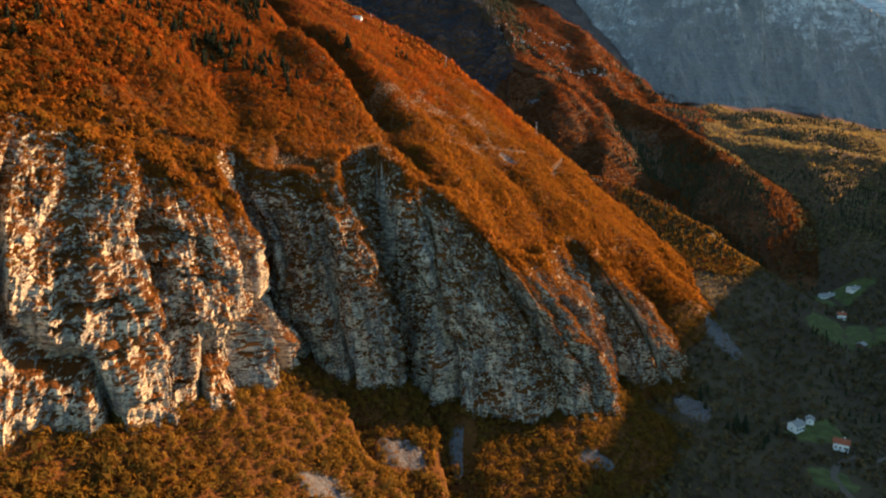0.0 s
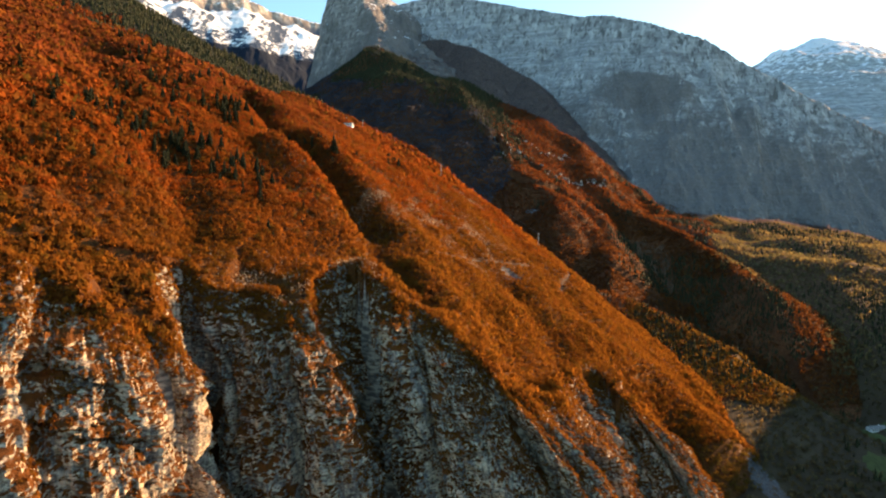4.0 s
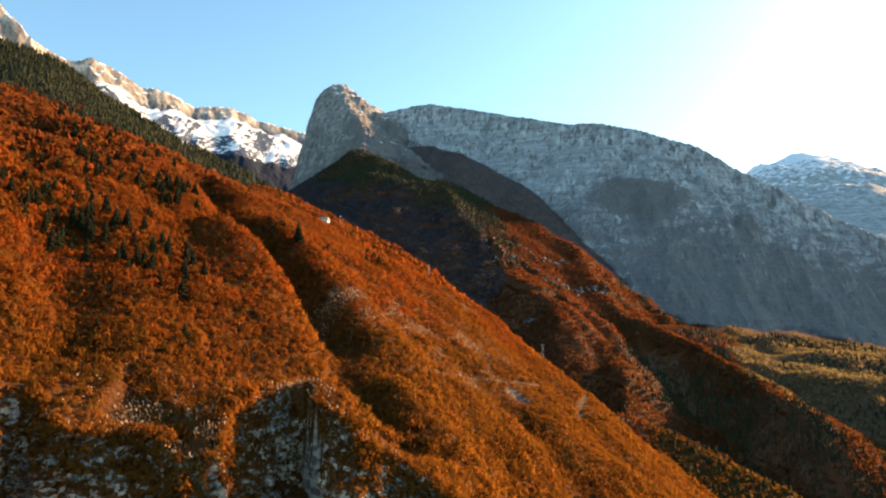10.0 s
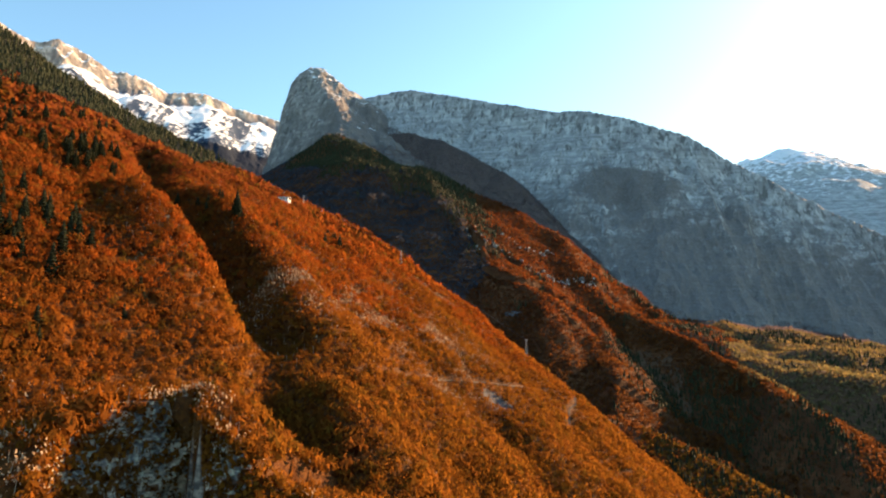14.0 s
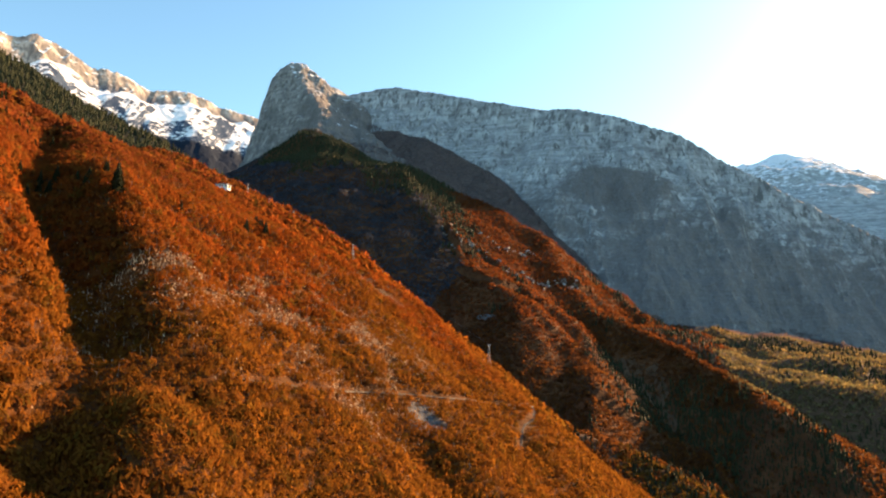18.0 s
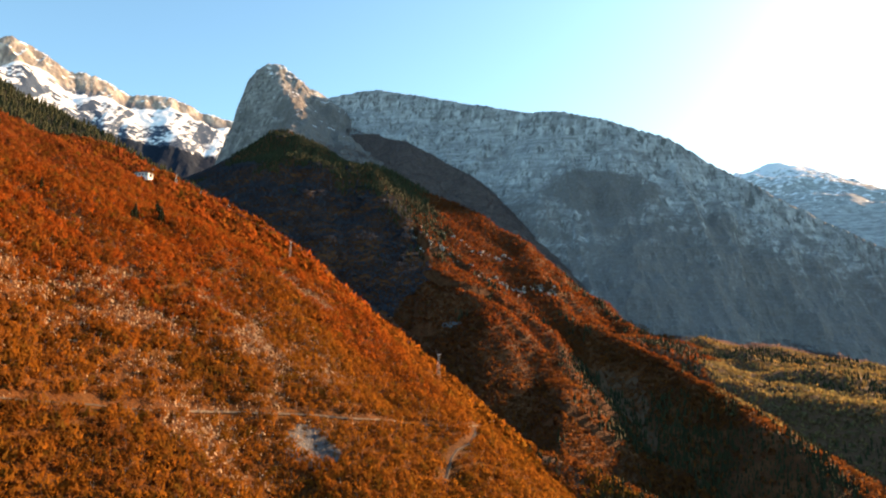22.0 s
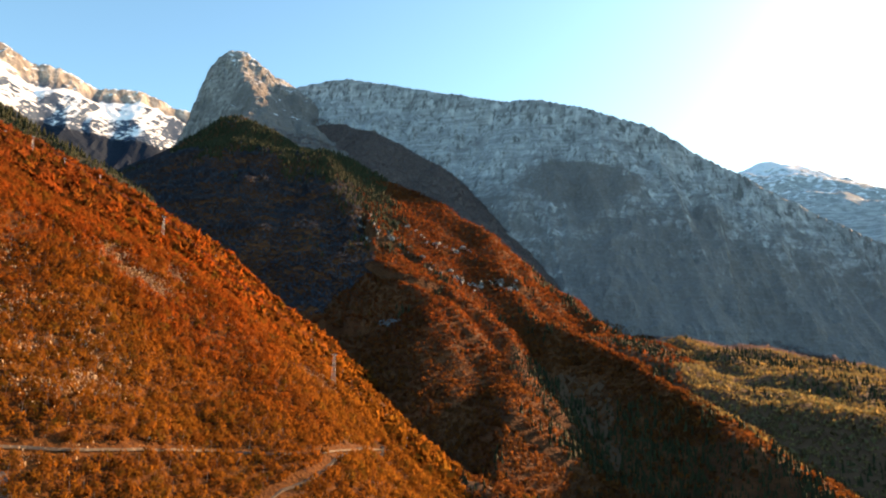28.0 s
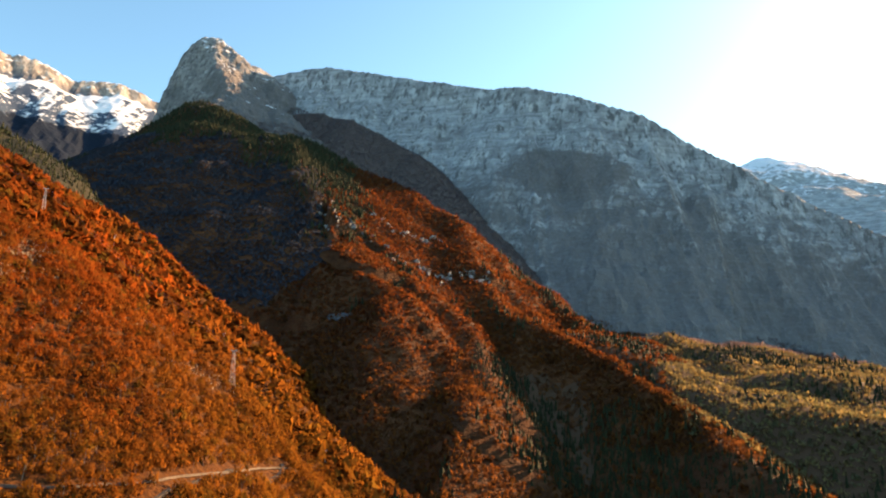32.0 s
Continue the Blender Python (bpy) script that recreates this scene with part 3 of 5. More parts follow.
def dome(X, Y):
    wx, wy = X + 7 * fbm(X / 40, Y / 40, 71), Y + 16 * fbm(X / 55, Y / 55, 72)
    profile = np.interp(wx, [-460, -362, -342, -326, -304, -267, -236, -200, -157, -100, -60, 60], [380, 695, 800, 880, 909, 921, 921, 893, 846, 818, 790, 640])
    z = profile - np.where(wy < 2060, 2.1, 1.4) * (np.hypot(wy - 2060, 26) - 26)
    z = z + 16 * ridged(X / 30, Y / 160, 78, 3) * step(12, 40, 2060 - wy) * step(910, 850, z)
    z2 = crest(wx, wy, [(-262, 2060, 905), (-240, 2015, 868), (-222, 1968, 828), (-192, 1905, 765), (-165, 1840, 698), (-160, 1760, 640), (-170, 1693, 610)], 1.0, 1.9, 1.0, 6)
    shoulder = crest(wx, wy, [(-160, 2057, 862), (-110, 1960, 770), (-40, 1840, 670), (60, 1740, 560)], 0.75, 0.8, 1.0, 10)
    z = np.maximum(np.maximum(z, z2), shoulder - 45)
    z = z + 11 * ridged(X / 42, Y / 60, 73, 4) * step(930, 860, z) - 2 + 5 * ridged(X / 14, Y / 14, 76, 3)
    lev = z / 22.0 + 0.3 * fbm(X / 90, Y / 90, 74)
    z = z - 5 * np.maximum(-352 - X + 14 * fbm(X / 40, Y / 40, 75), 0)
    return z + 6 * (step(0.25, 0.75, lev - np.floor(lev)) - (lev - np.floor(lev)))


def snow_range(X, Y):
    wx, wy = X + 40 * fbm(X / 170, Y / 170, 81), Y + 40 * fbm(X / 170, Y / 170, 82)
    d, side, top = along(wx, wy, RANGE)
    return range_face(X, Y, wx, wy, d, side, top)


RANGE = [(-2500, 2950, 1900), (-1980, 3000, 1650), (-1838, 3000, 1500), (-1677, 3000, 1412), (-1612, 3000, 1388), (-1524, 3000, 1400), (-1405, 3000, 1335), (-1324, 3000, 1270), (-1185, 3000, 1255), (-1029, 3000, 1182), (-878, 3000, 1184), (-748, 3000, 1120), (-596, 3000, 1080), (-300, 3000, 1000), (200, 3000, 900)]
# left part pulled nearer along the camera's view lines, so its cliffs catch sun
RANGE = [(113 + (x - 113) * k, 420 + (y - 420) * k, 172 + 16 * (x < -1300) + (z - 150) * k) for x, y, z in RANGE for k in (max(0.78, 1.03 + 0.0002 * (x + 600)),)]


def range_face(X, Y, wx, wy, d, side, top):
    cliff = 26 + 34 * step(-700, -1500, X) + 20 * fbm(X / 90, Y / 400, 85)
    field = 75 + 75 * step(-700, -1500, X) + 25 * fbm(X / 120, Y / 120, 87)
    face = 2.2 * np.minimum(d, cliff) + 0.6 * np.clip(d - cliff, 0, field) + 1.25 * np.maximum(d - cliff - field, 0)
    z = top - np.where(side < 0, face, 0.6 * d)
    return z + step(1.4, 0.8, d / cliff) * step(-10, 25, d) * (17 * ridged(wx / 70 + wy / 160, wy / 160, 83, 4) + 9 * ridged(X / 24, Y / 24, 86, 4)) + (5 + 16 * step(120, 240, d)) * ridged(X / 60, Y / 90, 84, 5) - 6


def far_peak(X, Y):
    z = crest(X, Y, [(1300, 3700, 900), (1754, 3600, 1085), (1914, 3600, 1150), (2029, 3600, 1218), (2151, 3600, 1186), (2303, 3600, 1124), (2478, 3600, 1062), (3000, 3500, 900), (3600, 3300, 700)], 0.6, 0.55, 1.0, 12)
    return z + 45 * ridged(X / 190, Y / 190, 91, 5) + 2


def shade_ridge(X, Y):
    """An unseen ridge added out of view across the valley, shaped to shade its floor from the low sun."""
    return crest(X, Y, [(900, -900, 400), (900, 300, 328), (900, 880, 292), (905, 1000, 244), (908, 1100, 208), (912, 1180, 182), (918, 1230, 90)], 1.7, 0.8, 1.0, 20) + 6 * fbm(X / 60, Y / 60, 96)


ROAD = [(150, 836), (151, 833), (150, 826), (145, 805), (139, 774), (129, 719), (119, 698), (112, 670)]
PATH = [(-8, 548, 137), (7, 571, 134), (17, 592, 131), (23, 612, 129), (42, 634, 127), (59, 652, 125), (72, 663, 123), (84, 681, 121), (98, 710, 117), (119, 729, 114), (133, 754, 112), (142, 782, 109), (147, 824, 104), (150, 836, 102.5)]
SCREES = [(-20, 326, 17, 10), (8, 352, 5, 16), (92, 366, 13, 7), (250, 560, 10, 40), (186, 456, 14, 18), (-52, 266, 15, 10), (62, 634, 12, 13)]
MEADOWS = [(385, 600, 45, 30), (432, 690, 40, 18), (262, 425, 24, 14), (240, 368, 16, 20)]


def lie(X, Y, spots, grow=1.0):
    """How deep inside the nearest of some rounded spots a place lies (over 0: inside)."""
    best = np.full(np.shape(X), -9.0)
    for cx, cy, rx, ry in spots:
        d = np.hypot((X - cx) / (rx * grow), (Y - cy) / (ry * grow))
        best = np.maximum(best, 1 - d + 0.35 * fbm(X / (0.6 * rx), Y / (0.6 * ry), 97))
    return best


def land(X, Y):
    return np.maximum(hillside(X, Y), valley(X, Y))


def shoulder(X, Y):
    """A wooded rib between the spur and the wall."""
    z = crest(X, Y, [(-90, 2060, 760), (30, 1980, 708), (63, 1950, 690), (96, 1900, 670), (231, 1780, 561), (288, 1680, 466), (344, 1560, 354), (363, 1480, 298), (385, 1400, 235)], 0.95, 0.9, 1.0, 8)
    return z + 6 * ridged(X / 60, Y / 60, 77, 3) - 3



# ---- building helpers ----
def mesh_of(name, verts, faces, material, smooth=False, tint=None, way=None):
    """A mesh from arrays: verts (n, 3), faces (m, 3) or (m, 4)."""
    me = bpy.data.meshes.new(name)
    verts, faces = np.asarray(verts, np.float32), np.asarray(faces, np.int32)
    me.vertices.add(len(verts))
    me.vertices.foreach_set("co", verts.ravel())
    me.loops.add(faces.size)
    me.loops.foreach_set("vertex_index", faces.ravel())
    me.polygons.add(len(faces))
    me.polygons.foreach_set("loop_start", np.arange(len(faces), dtype=np.int32) * faces.shape[1])
    me.polygons.foreach_set("use_smooth", np.full(len(faces), smooth))
    if tint is not None:
        me.attributes.new("tint", "FLOAT", "POINT").data.foreach_set("value", np.asarray(tint, np.float32))
    if way is not None:
        me.attributes.new("way", "FLOAT_VECTOR", "POINT").data.foreach_set("vector", np.asarray(way, np.float32).ravel())
    me.materials.append(material)
    me.update(calc_edges=True)
    me.validate()
    return me


def grid_faces(rows, cols):
    a = np.arange((rows - 1) * cols).reshape(rows - 1, cols)[:, :-1].ravel()
    return np.stack([a, a + 1, a + cols + 1, a + cols], 1)


def sheet(name, xs, ys, height, material, label, category, cut=None, smooth=True):
    X, Y = np.meshgrid(xs, ys)
    Z = height(X, Y)
    faces = grid_faces(len(ys), len(xs))
    if cut is not None:
        keep = cut(X, Y, Z).ravel()
        faces = faces[keep[faces].any(1)]
    ob = new(name, mesh_of(name, np.stack([X.ravel(), Y.ravel(), Z.ravel()], 1), faces, material, smooth))
    return tagged(ob, label, category, kind="structure")


def crown_soup(P, R, tall, clumps, rng, fine=1.0, slim=1.0):
    """Tree crowns made of many leaf clumps that face outwards: verts, faces, a tint for each tree, and the way each clump faces."""
    n = len(P)
    th = rng.uniform(0, 2 * np.pi, (n, clumps))
    cz = rng.uniform(-0.15, 1.0, (n, clumps))
    sz = np.sqrt(np.maximum(0, 1 - cz * cz))
    way = np.stack([sz * np.cos(th), sz * np.sin(th), cz], -1)
    far = rng.uniform(0.42, 1.0, (n, clumps, 1)) ** 0.75 * 1.14 * R[:, None, None]
    lift = np.zeros((n, 1, 3))
    lift[:, 0, 2] = R * tall * 0.75
    mid = P[:, None, :] + way * far * np.array([1, 1, tall]) + lift
    face = way + rng.normal(0, 0.45, way.shape)
    face /= np.linalg.norm(face, axis=-1, keepdims=True)
    rise = way * 0.5 + np.array([0, 0, 1.0]) + rng.normal(0, 0.45, way.shape)
    side = np.cross(face, rise)
    side /= np.linalg.norm(side, axis=-1, keepdims=True)
    top = np.cross(side, face)
    size = rng.uniform(0.3, 0.62, (n, clumps, 1)) * fine * R[:, None, None]
    corners = []
    for a, b in ((-0.8, -0.7), (0.8, -0.6), (0.1, 1.3)):
        corners.append(mid + size * (side * slim * (a + rng.uniform(-0.4, 0.4, (n, clumps, 1))) + top * b * rng.uniform(0.6, 1.3, (n, clumps, 1))))
    V = np.stack(corners, 2).reshape(-1, 3)
    F = np.arange(len(V)).reshape(-1, 3)
    soft = 0.5 * way + 0.15 * (face - way) + np.array([0.08, -0.04, 0.55])
    soft /= np.linalg.norm(soft, axis=-1, keepdims=True)
    return V, F, np.repeat(rng.uniform(0, 1, n), clumps * 3), np.repeat(soft.reshape(-1, 3), 3, axis=0)


def spread(x0, x1, y0, y1, gap, rng):
    """Places about gap metres apart, shaken."""
    X, Y = np.meshgrid(np.arange(x0, x1, gap), np.arange(y0, y1, gap))
    X, Y = X.ravel(), Y.ravel()
    return X + rng.uniform(-0.55, 0.55, len(X)) * gap, Y + rng.uniform(-0.55, 0.55, len(Y)) * gap


def wood(name, X, Y, Z, R, clumps, material, label, rng, tall=1.05, fine=1.0, slim=1.0):
    V, F, tint, way = crown_soup(np.stack([X, Y, Z], 1), R, tall, clumps, rng, fine, slim)
    return tagged(new(name, mesh_of(name, V, F, material, False, tint, way)), label, "woodland", kind="stuff")


# ---- the land ----
xs = np.concatenate([np.arange(-4600, -600, 200), np.arange(-600, 1400, 10), np.arange(1400, 4700, 200)])
ys = np.concatenate([np.arange(-4600, -200, 200), np.arange(-200, 1800, 10), np.arange(1800, 4700, 200)])
sheet("ground", xs, ys, lambda X, Y: valley(X, Y) - 25 * step(2, 14, hillside(X, Y) - valley(X, Y)) * ((X > -740) & (X < 480) & (Y > 80) & (Y < 1070)), VALLEY, "valley floor with meadow, brown scrub and a dark gorge", "ground")
sheet("near_hillside", np.arange(-760, 500, 4.0), np.arange(60, 1090, 4.0), hillside, LITTER, "steep hillside covered in fallen autumn leaves", "hillside", lambda X, Y, Z: Z > valley(X, Y) - 30)
sheet("left_ridge", np.arange(-1300, 150, 7), np.arange(860, 1560, 7), left_ridge, SHADE_SOIL, "higher ridge with conifers along its crest", "ridge", lambda X, Y, Z: Z > land(X, Y) - 15)
sheet("middle_spur", np.arange(-420, 640, 4.6), np.arange(700, 1800, 4.6), spur, SPUR_ROCK, "mountain spur with rock bands and rust-coloured wood", "mountain", lambda X, Y, Z: Z > valley(X, Y) - 15)
sheet("wooded_shoulder", np.arange(-160, 420, 5), np.arange(1330, 2000, 5), shoulder, BROWN_SOIL, "steep brown wooded slope under the mountain wall", "slope", lambda X, Y, Z: Z > valley(X, Y) - 15)
sheet("rock_dome", np.arange(-560, 220, 4.5), np.arange(1640, 2300, 4.5), dome, DOME_ROCK, "bare grey limestone dome with sunlit summit", "mountain", smooth=False)
sheet("mountain_wall", np.arange(-260, 1560, 6), np.arange(1100, 2420, 6), wall, WALL_ROCK, "long grey limestone mountain wall in shade", "mountain", lambda X, Y, Z: Z > valley(X, Y) - 30, False)
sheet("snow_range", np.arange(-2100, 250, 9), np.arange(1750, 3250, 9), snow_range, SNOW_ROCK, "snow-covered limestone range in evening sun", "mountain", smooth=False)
sheet("shade_ridge", np.arange(400, 1500, 20), np.arange(-1000, 1360, 20), shade_ridge, LITTER, "unseen ridge added across the valley to shade its floor", "ridge", lambda X, Y, Z: Z > valley(X, Y) - 25)
sheet("far_peak", np.arange(900, 3900, 22), np.arange(1800, 3900, 22), far_peak, PEAK_ROCK, "distant snow-dusted peak, its rock paled in place of haze", "mountain")


# ---- the cliffs: a folded wall of buttresses between foot and rim ----
def cliff_surface(gap_u, gap_v):
    t = np.linspace(0, len(RIM) - 1, 2000)
    foot, rim = smooth_line(FOOT, t), smooth_line(RIM, t)
    mid = 0.6 * foot + 0.4 * rim
    arc = np.concatenate([[0], np.cumsum(np.linalg.norm(np.diff(mid[:, :2], axis=0), axis=1))])
    s = np.arange(0, arc[-1], gap_u)
    foot, rim, mid = (np.stack([np.interp(s, arc, c[:, k]) for k in range(3)], 1) for c in (foot, rim, mid))
    d = np.gradient(mid[:, :2], axis=0)
    for _ in range(30):
        d[1:-1] = 0.25 * d[:-2] + 0.5 * d[1:-1] + 0.25 * d[2:]
    d /= np.linalg.norm(d, axis=1, keepdims=True)
    out = np.stack([d[:, 1], -d[:, 0]], 1)
    v = np.linspace(-0.1, 1.0, int(130 / gap_v))
    S, V = np.meshgrid(s, v)
    h = np.sign(V) * np.abs(V) ** 1.55
    X = foot[:, 0] + (rim - foot)[:, 0] * h
    Y = foot[:, 1] + (rim - foot)[:, 1] * h
    Z = foot[:, 2] + (rim - foot)[:, 2] * V
    lean = S + 0.05 * Z + 7 * fbm(S / 45, Z / 45, 100, 3)
    push = 6.0 * ridged(lean / 36, Z / 150, 101, 2) + 4.6 * ridged(lean / 14 + 0.45 * fbm(S / 26, Z / 26, 102), Z / 52, 103, 2)
    push = push + 3.0 * fbm(S / 17, Z / 15, 110, 3)
    shelf = Z / 21 + 0.9 * fbm(S / 40, Z / 60, 111)
    push = push + 5.0 * (0.45 - (shelf - np.floor(shelf))) * step(-0.25, 0.35, fbm(S / 30, Z / 40, 112))
    push = push - 13 * np.exp(-(grain2(lean / 17, Z / 110, 108) / 0.15) ** 2) * step(0.97, 0.7, V)
    push = push + 2.3 * ridged(S / 4.2, Z / 8, 104, 4) + 1.0 * ridged(S / 1.6, Z / 1.8, 109, 2)
    lev = Z / 6.5 + 0.7 * fbm(S / 22, Z / 30, 105)
    push = push + 2.4 * (0.5 - (lev - np.floor(lev)) ** 2) * (0.5 + 1.0 * fbm(S / 12, Z / 12, 106))
    push = push * (1 - step(0.8, 1.0, V)) - 1.5
    X, Y = X + out[:, 0] * push, Y + out[:, 1] * push
    return S, V, X, Y, Z + 0.6 * fbm(S / 2.2, Z / 2.2, 107)


S, V, CX, CY, CZ = cliff_surface(0.9, 1.0)
cliffs = new("cliff_face", mesh_of("cliff_face", np.stack([CX.ravel(), CY.ravel(), CZ.ravel()], 1), grid_faces(*CX.shape)[:, ::1], CLIFF, False))
tagged(cliffs, "sheer pale limestone cliffs with ribs, ledges and brown scrub", "cliff", kind="structure")

# ---- woods ----
rng = np.random.default_rng(7)
BROKEN = [(-18, 667, 20, 32), (3, 702, 24, 60), (8, 648, 22, 40), (0, 616, 18, 20), (30, 796, 16, 40), (42, 788, 12, 22), (48, 690, 15, 50), (30, 684, 20, 50), (47, 655, 14, 20), (40, 602, 12, 20), (36, 826, 16, 45), (66, 911, 10, 14), (-60, 592, 20, 40), (-40, 590, 18, 40), (-35, 553, 16, 15), (-88, 560, 12, 12), (20, 590, 14, 15), (115, 850, 10, 8), (-17, 625, 16, 20), (-76, 404, 11, 34), (-100, 414, 11, 20), (-54, 436, 11, 30), (-36, 427, 10, 26), (-20, 424, 9, 16), (100, 512, 9, 12), (83, 850, 7, 14)]


def graded(line):
    """The path's places every two metres: an even grade, led along the slope so that it lies on the ground."""
    c = smooth_line(np.array(line, float), np.linspace(0, len(line) - 1, 190))
    for _ in range(12):
        c[1:-1, 2] = 0.25 * c[:-2, 2] + 0.5 * c[1:-1, 2] + 0.25 * c[2:, 2]
    p = c.copy()
    for _ in range(6):
        z = land(p[:, 0], p[:, 1])
        gx, gy = land(p[:, 0] + 1, p[:, 1]) - z, land(p[:, 0], p[:, 1] + 1) - z
        go = np.clip((c[:, 2] - z) / (gx * gx + gy * gy + 0.1), -4, 4)
        p[:, 0], p[:, 1] = np.clip(p[:, 0] + go * gx, c[:, 0] - 6, c[:, 0] + 6), np.clip(p[:, 1] + go * gy, c[:, 1] - 6, c[:, 1] + 6)
    for _ in range(4):
        p[1:-1, :2] = 0.25 * p[:-2, :2] + 0.5 * p[1:-1, :2] + 0.25 * p[2:, :2]
    return p


TRACK = graded(PATH)
SHADED = [(285, 1085), (318, 1020), (352, 985), (385, 920), (400, 840)]  # a hollow whose deep shade is given by small dark conifers


def open_ground(X, Y):
    """Where no tree stands: on the road, in scree, in meadows, round the hut."""
    return (along(X, Y, ROAD)[0] < 2.3) | (along(X, Y, TRACK[::3])[0] < 1.7) | (lie(X, Y, SCREES) > 0.3) | (lie(X, Y, MEADOWS) > 0.05) | (np.hypot((X + 113) / 13, (Y - 899) / 9) < 1)


def broken(X, Y):
    """How much bare rock breaks through the wood, 0 to 1."""
    total = np.zeros(np.shape(X))
    for cx, cy, wide, many in BROKEN:
        total = total + np.exp(-((X - cx) ** 2 + (Y - cy) ** 2) / (0.8 * wide) ** 2)
    return total


def ledges(X, Y):
    """Uneven ledges across the slope, -1 to 1."""
    return fbm((0.45 * X + 0.89 * Y) / 17, (0.89 * X - 0.45 * Y) / 9, 220)


def conifer_soup(P, H, rng, tiers=3, sides=4):
    """Narrow dark conifers, each of ragged tiers of boughs."""
    n = len(P)
    V, F, at = [], [], 0
    for k in range(tiers):
        low, high = 0.08 + 0.78 * k / tiers, 0.08 + 0.78 * k / tiers + 1.35 / tiers
        r = H * 0.235 * (1 - 0.8 * k / tiers) * rng.uniform(0.8, 1.15, n)
        ang = rng.uniform(0, 6.28, (n, 1)) + np.linspace(0, 2 * np.pi, sides, endpoint=False)
        rr = r[:, None] * rng.uniform(0.6, 1.2, (n, sides))
        ring = np.stack([P[:, None, 0] + rr * np.cos(ang), P[:, None, 1] + rr * np.sin(ang), P[:, None, 2] + (H * low)[:, None] * rng.uniform(0.85, 1.1, (n, sides))], -1)
        tip = P + np.stack([rng.normal(0, 0.1, n), rng.normal(0, 0.1, n), H * min(high, 1.0)], 1)
        V.append(np.concatenate([ring, tip[:, None, :]], 1))
        base = np.arange(n)[:, None] * (tiers * (sides + 1)) + k * (sides + 1)
        for e in range(sides):
            F.append(np.concatenate([base + e, base + (e + 1) % sides, base + sides], 1))
    return np.concatenate(V, 1).reshape(-1, 3), np.concatenate(F), np.repeat(rng.uniform(0, 1, n), tiers * (sides + 1))


def conifer_wood(name, X, Y, Z, H, label, rng):
    V, F, tint = conifer_soup(np.stack([X, Y, Z], 1), H, rng)
    return tagged(new(name, mesh_of(name, V, F, NEEDLES, False, tint)), label, "woodland", kind="stuff")


X, Y = spread(-420, 470, 70, 1078, 3.3, rng)
Z = hillside(X, Y)
slope = np.hypot(hillside(X + 2, Y) - Z, hillside(X, Y + 2) - Z) / 2
behind = inward(X, Y)
keep = ((slope < 2.4) | ((X > 140) & (Y > 530))) & (Z > valley(X, Y) - np.where((X > 240) & (Y < 720), -1, 6)) & ~open_ground(X, Y) & ((behind > 0) | (Z < apron(X, Y) + 4) | ((X > 160) & (X < 300) & (Y > 530) & (Z > valley(X, Y) + 1))) & (fbm(X / 19, Y / 19, 201) > -0.62) & (rng.random(len(X)) > 0.9 * np.clip(1.4 * broken(X, Y), 0, 1) * step(-0.25, 0.2, ledges(X, Y)))
X, Y, Z, behind = X[keep], Y[keep], Z[keep], behind[keep]
R = 3.7 * rng.random(len(X)) ** 0.6 * (1 + 0.35 * fbm(X / 40, Y / 40, 202))
near = (X > -240) & (X < 330) & (Y < 880) & (Y > 185)
close = near & (behind > 0) & (X > -190) & (X < 235) & (Y > 385) & (Y < 878)
near = near & ~close
foot = near & (behind < 0)
near = near & ~foot
R = np.maximum(R, 1.1)
far = ~near & ~close & ~foot
foot_set = (X[foot], Y[foot], Z[foot], R[foot])
far_set, near_set = (X[far], Y[far], Z[far], R[far]), (X[near], Y[near], Z[near], R[near])
X, Y = spread(-190, 235, 385, 878, 2.7, rng)
Z = hillside(X, Y)
bald = np.clip(1.3 * broken(X, Y), 0, 1) * step(-0.2, 0.15, ledges(X, Y))
keep = ~open_ground(X, Y) & (inward(X, Y) > 0) & (rng.random(len(X)) > 0.55 * bald)
X, Y, Z, bald = X[keep], Y[keep], Z[keep], bald[keep]
R = rng.uniform(1.3, 2.5, len(X)) * (1 + 0.4 * fbm(X / 22, Y / 22, 202)) * (1 - 0.4 * bald)
R = R * (1 + 0.55 * np.clip(np.hypot(hillside(X + 2, Y) - Z, hillside(X, Y + 2) - Z) / 2 - 0.65, 0, 1.2))
wood("slope_wood", X, Y, Z - 0.35 * R, R, 40, RUST, "dense soft rust and gold autumn trees on the slope", rng, 1.1, 0.74, 0.5)
X, Y, Z, R = foot_set
wood("talus_wood", X, Y, Z - 0.4 * R, 0.92 * R, 40, TALUS, "olive and rust trees on the talus below the cliffs", rng, 1.0, 0.76, 0.55)
X, Y, Z, R = near_set
wood("hillside_wood", X, Y, Z - 0.45 * R, R, 32, RUST, "dense rust and gold autumn trees on the hillside", rng, 1.05, 1.0, 0.6)
X, Y, Z, R = far_set
belt = (X < -215) & (along(X, Y, BROW)[0] < 42 + 45 * fbm(X / 50, Y / 50, 217))
few = belt & (rng.random(len(X)) < 0.4)
conifer_wood("brow_conifers", X[few], Y[few], Z[few] - 1, rng.uniform(6, 11, few.sum()), "dark conifer belt along the upper brow", rng)
X, Y, Z, R = X[~belt], Y[~belt], Z[~belt], R[~belt]
wood("brow_wood", X, Y, Z - 0.45 * R, R, 9, RUST, "rust-red autumn trees along the brow", rng, fine=1.5)

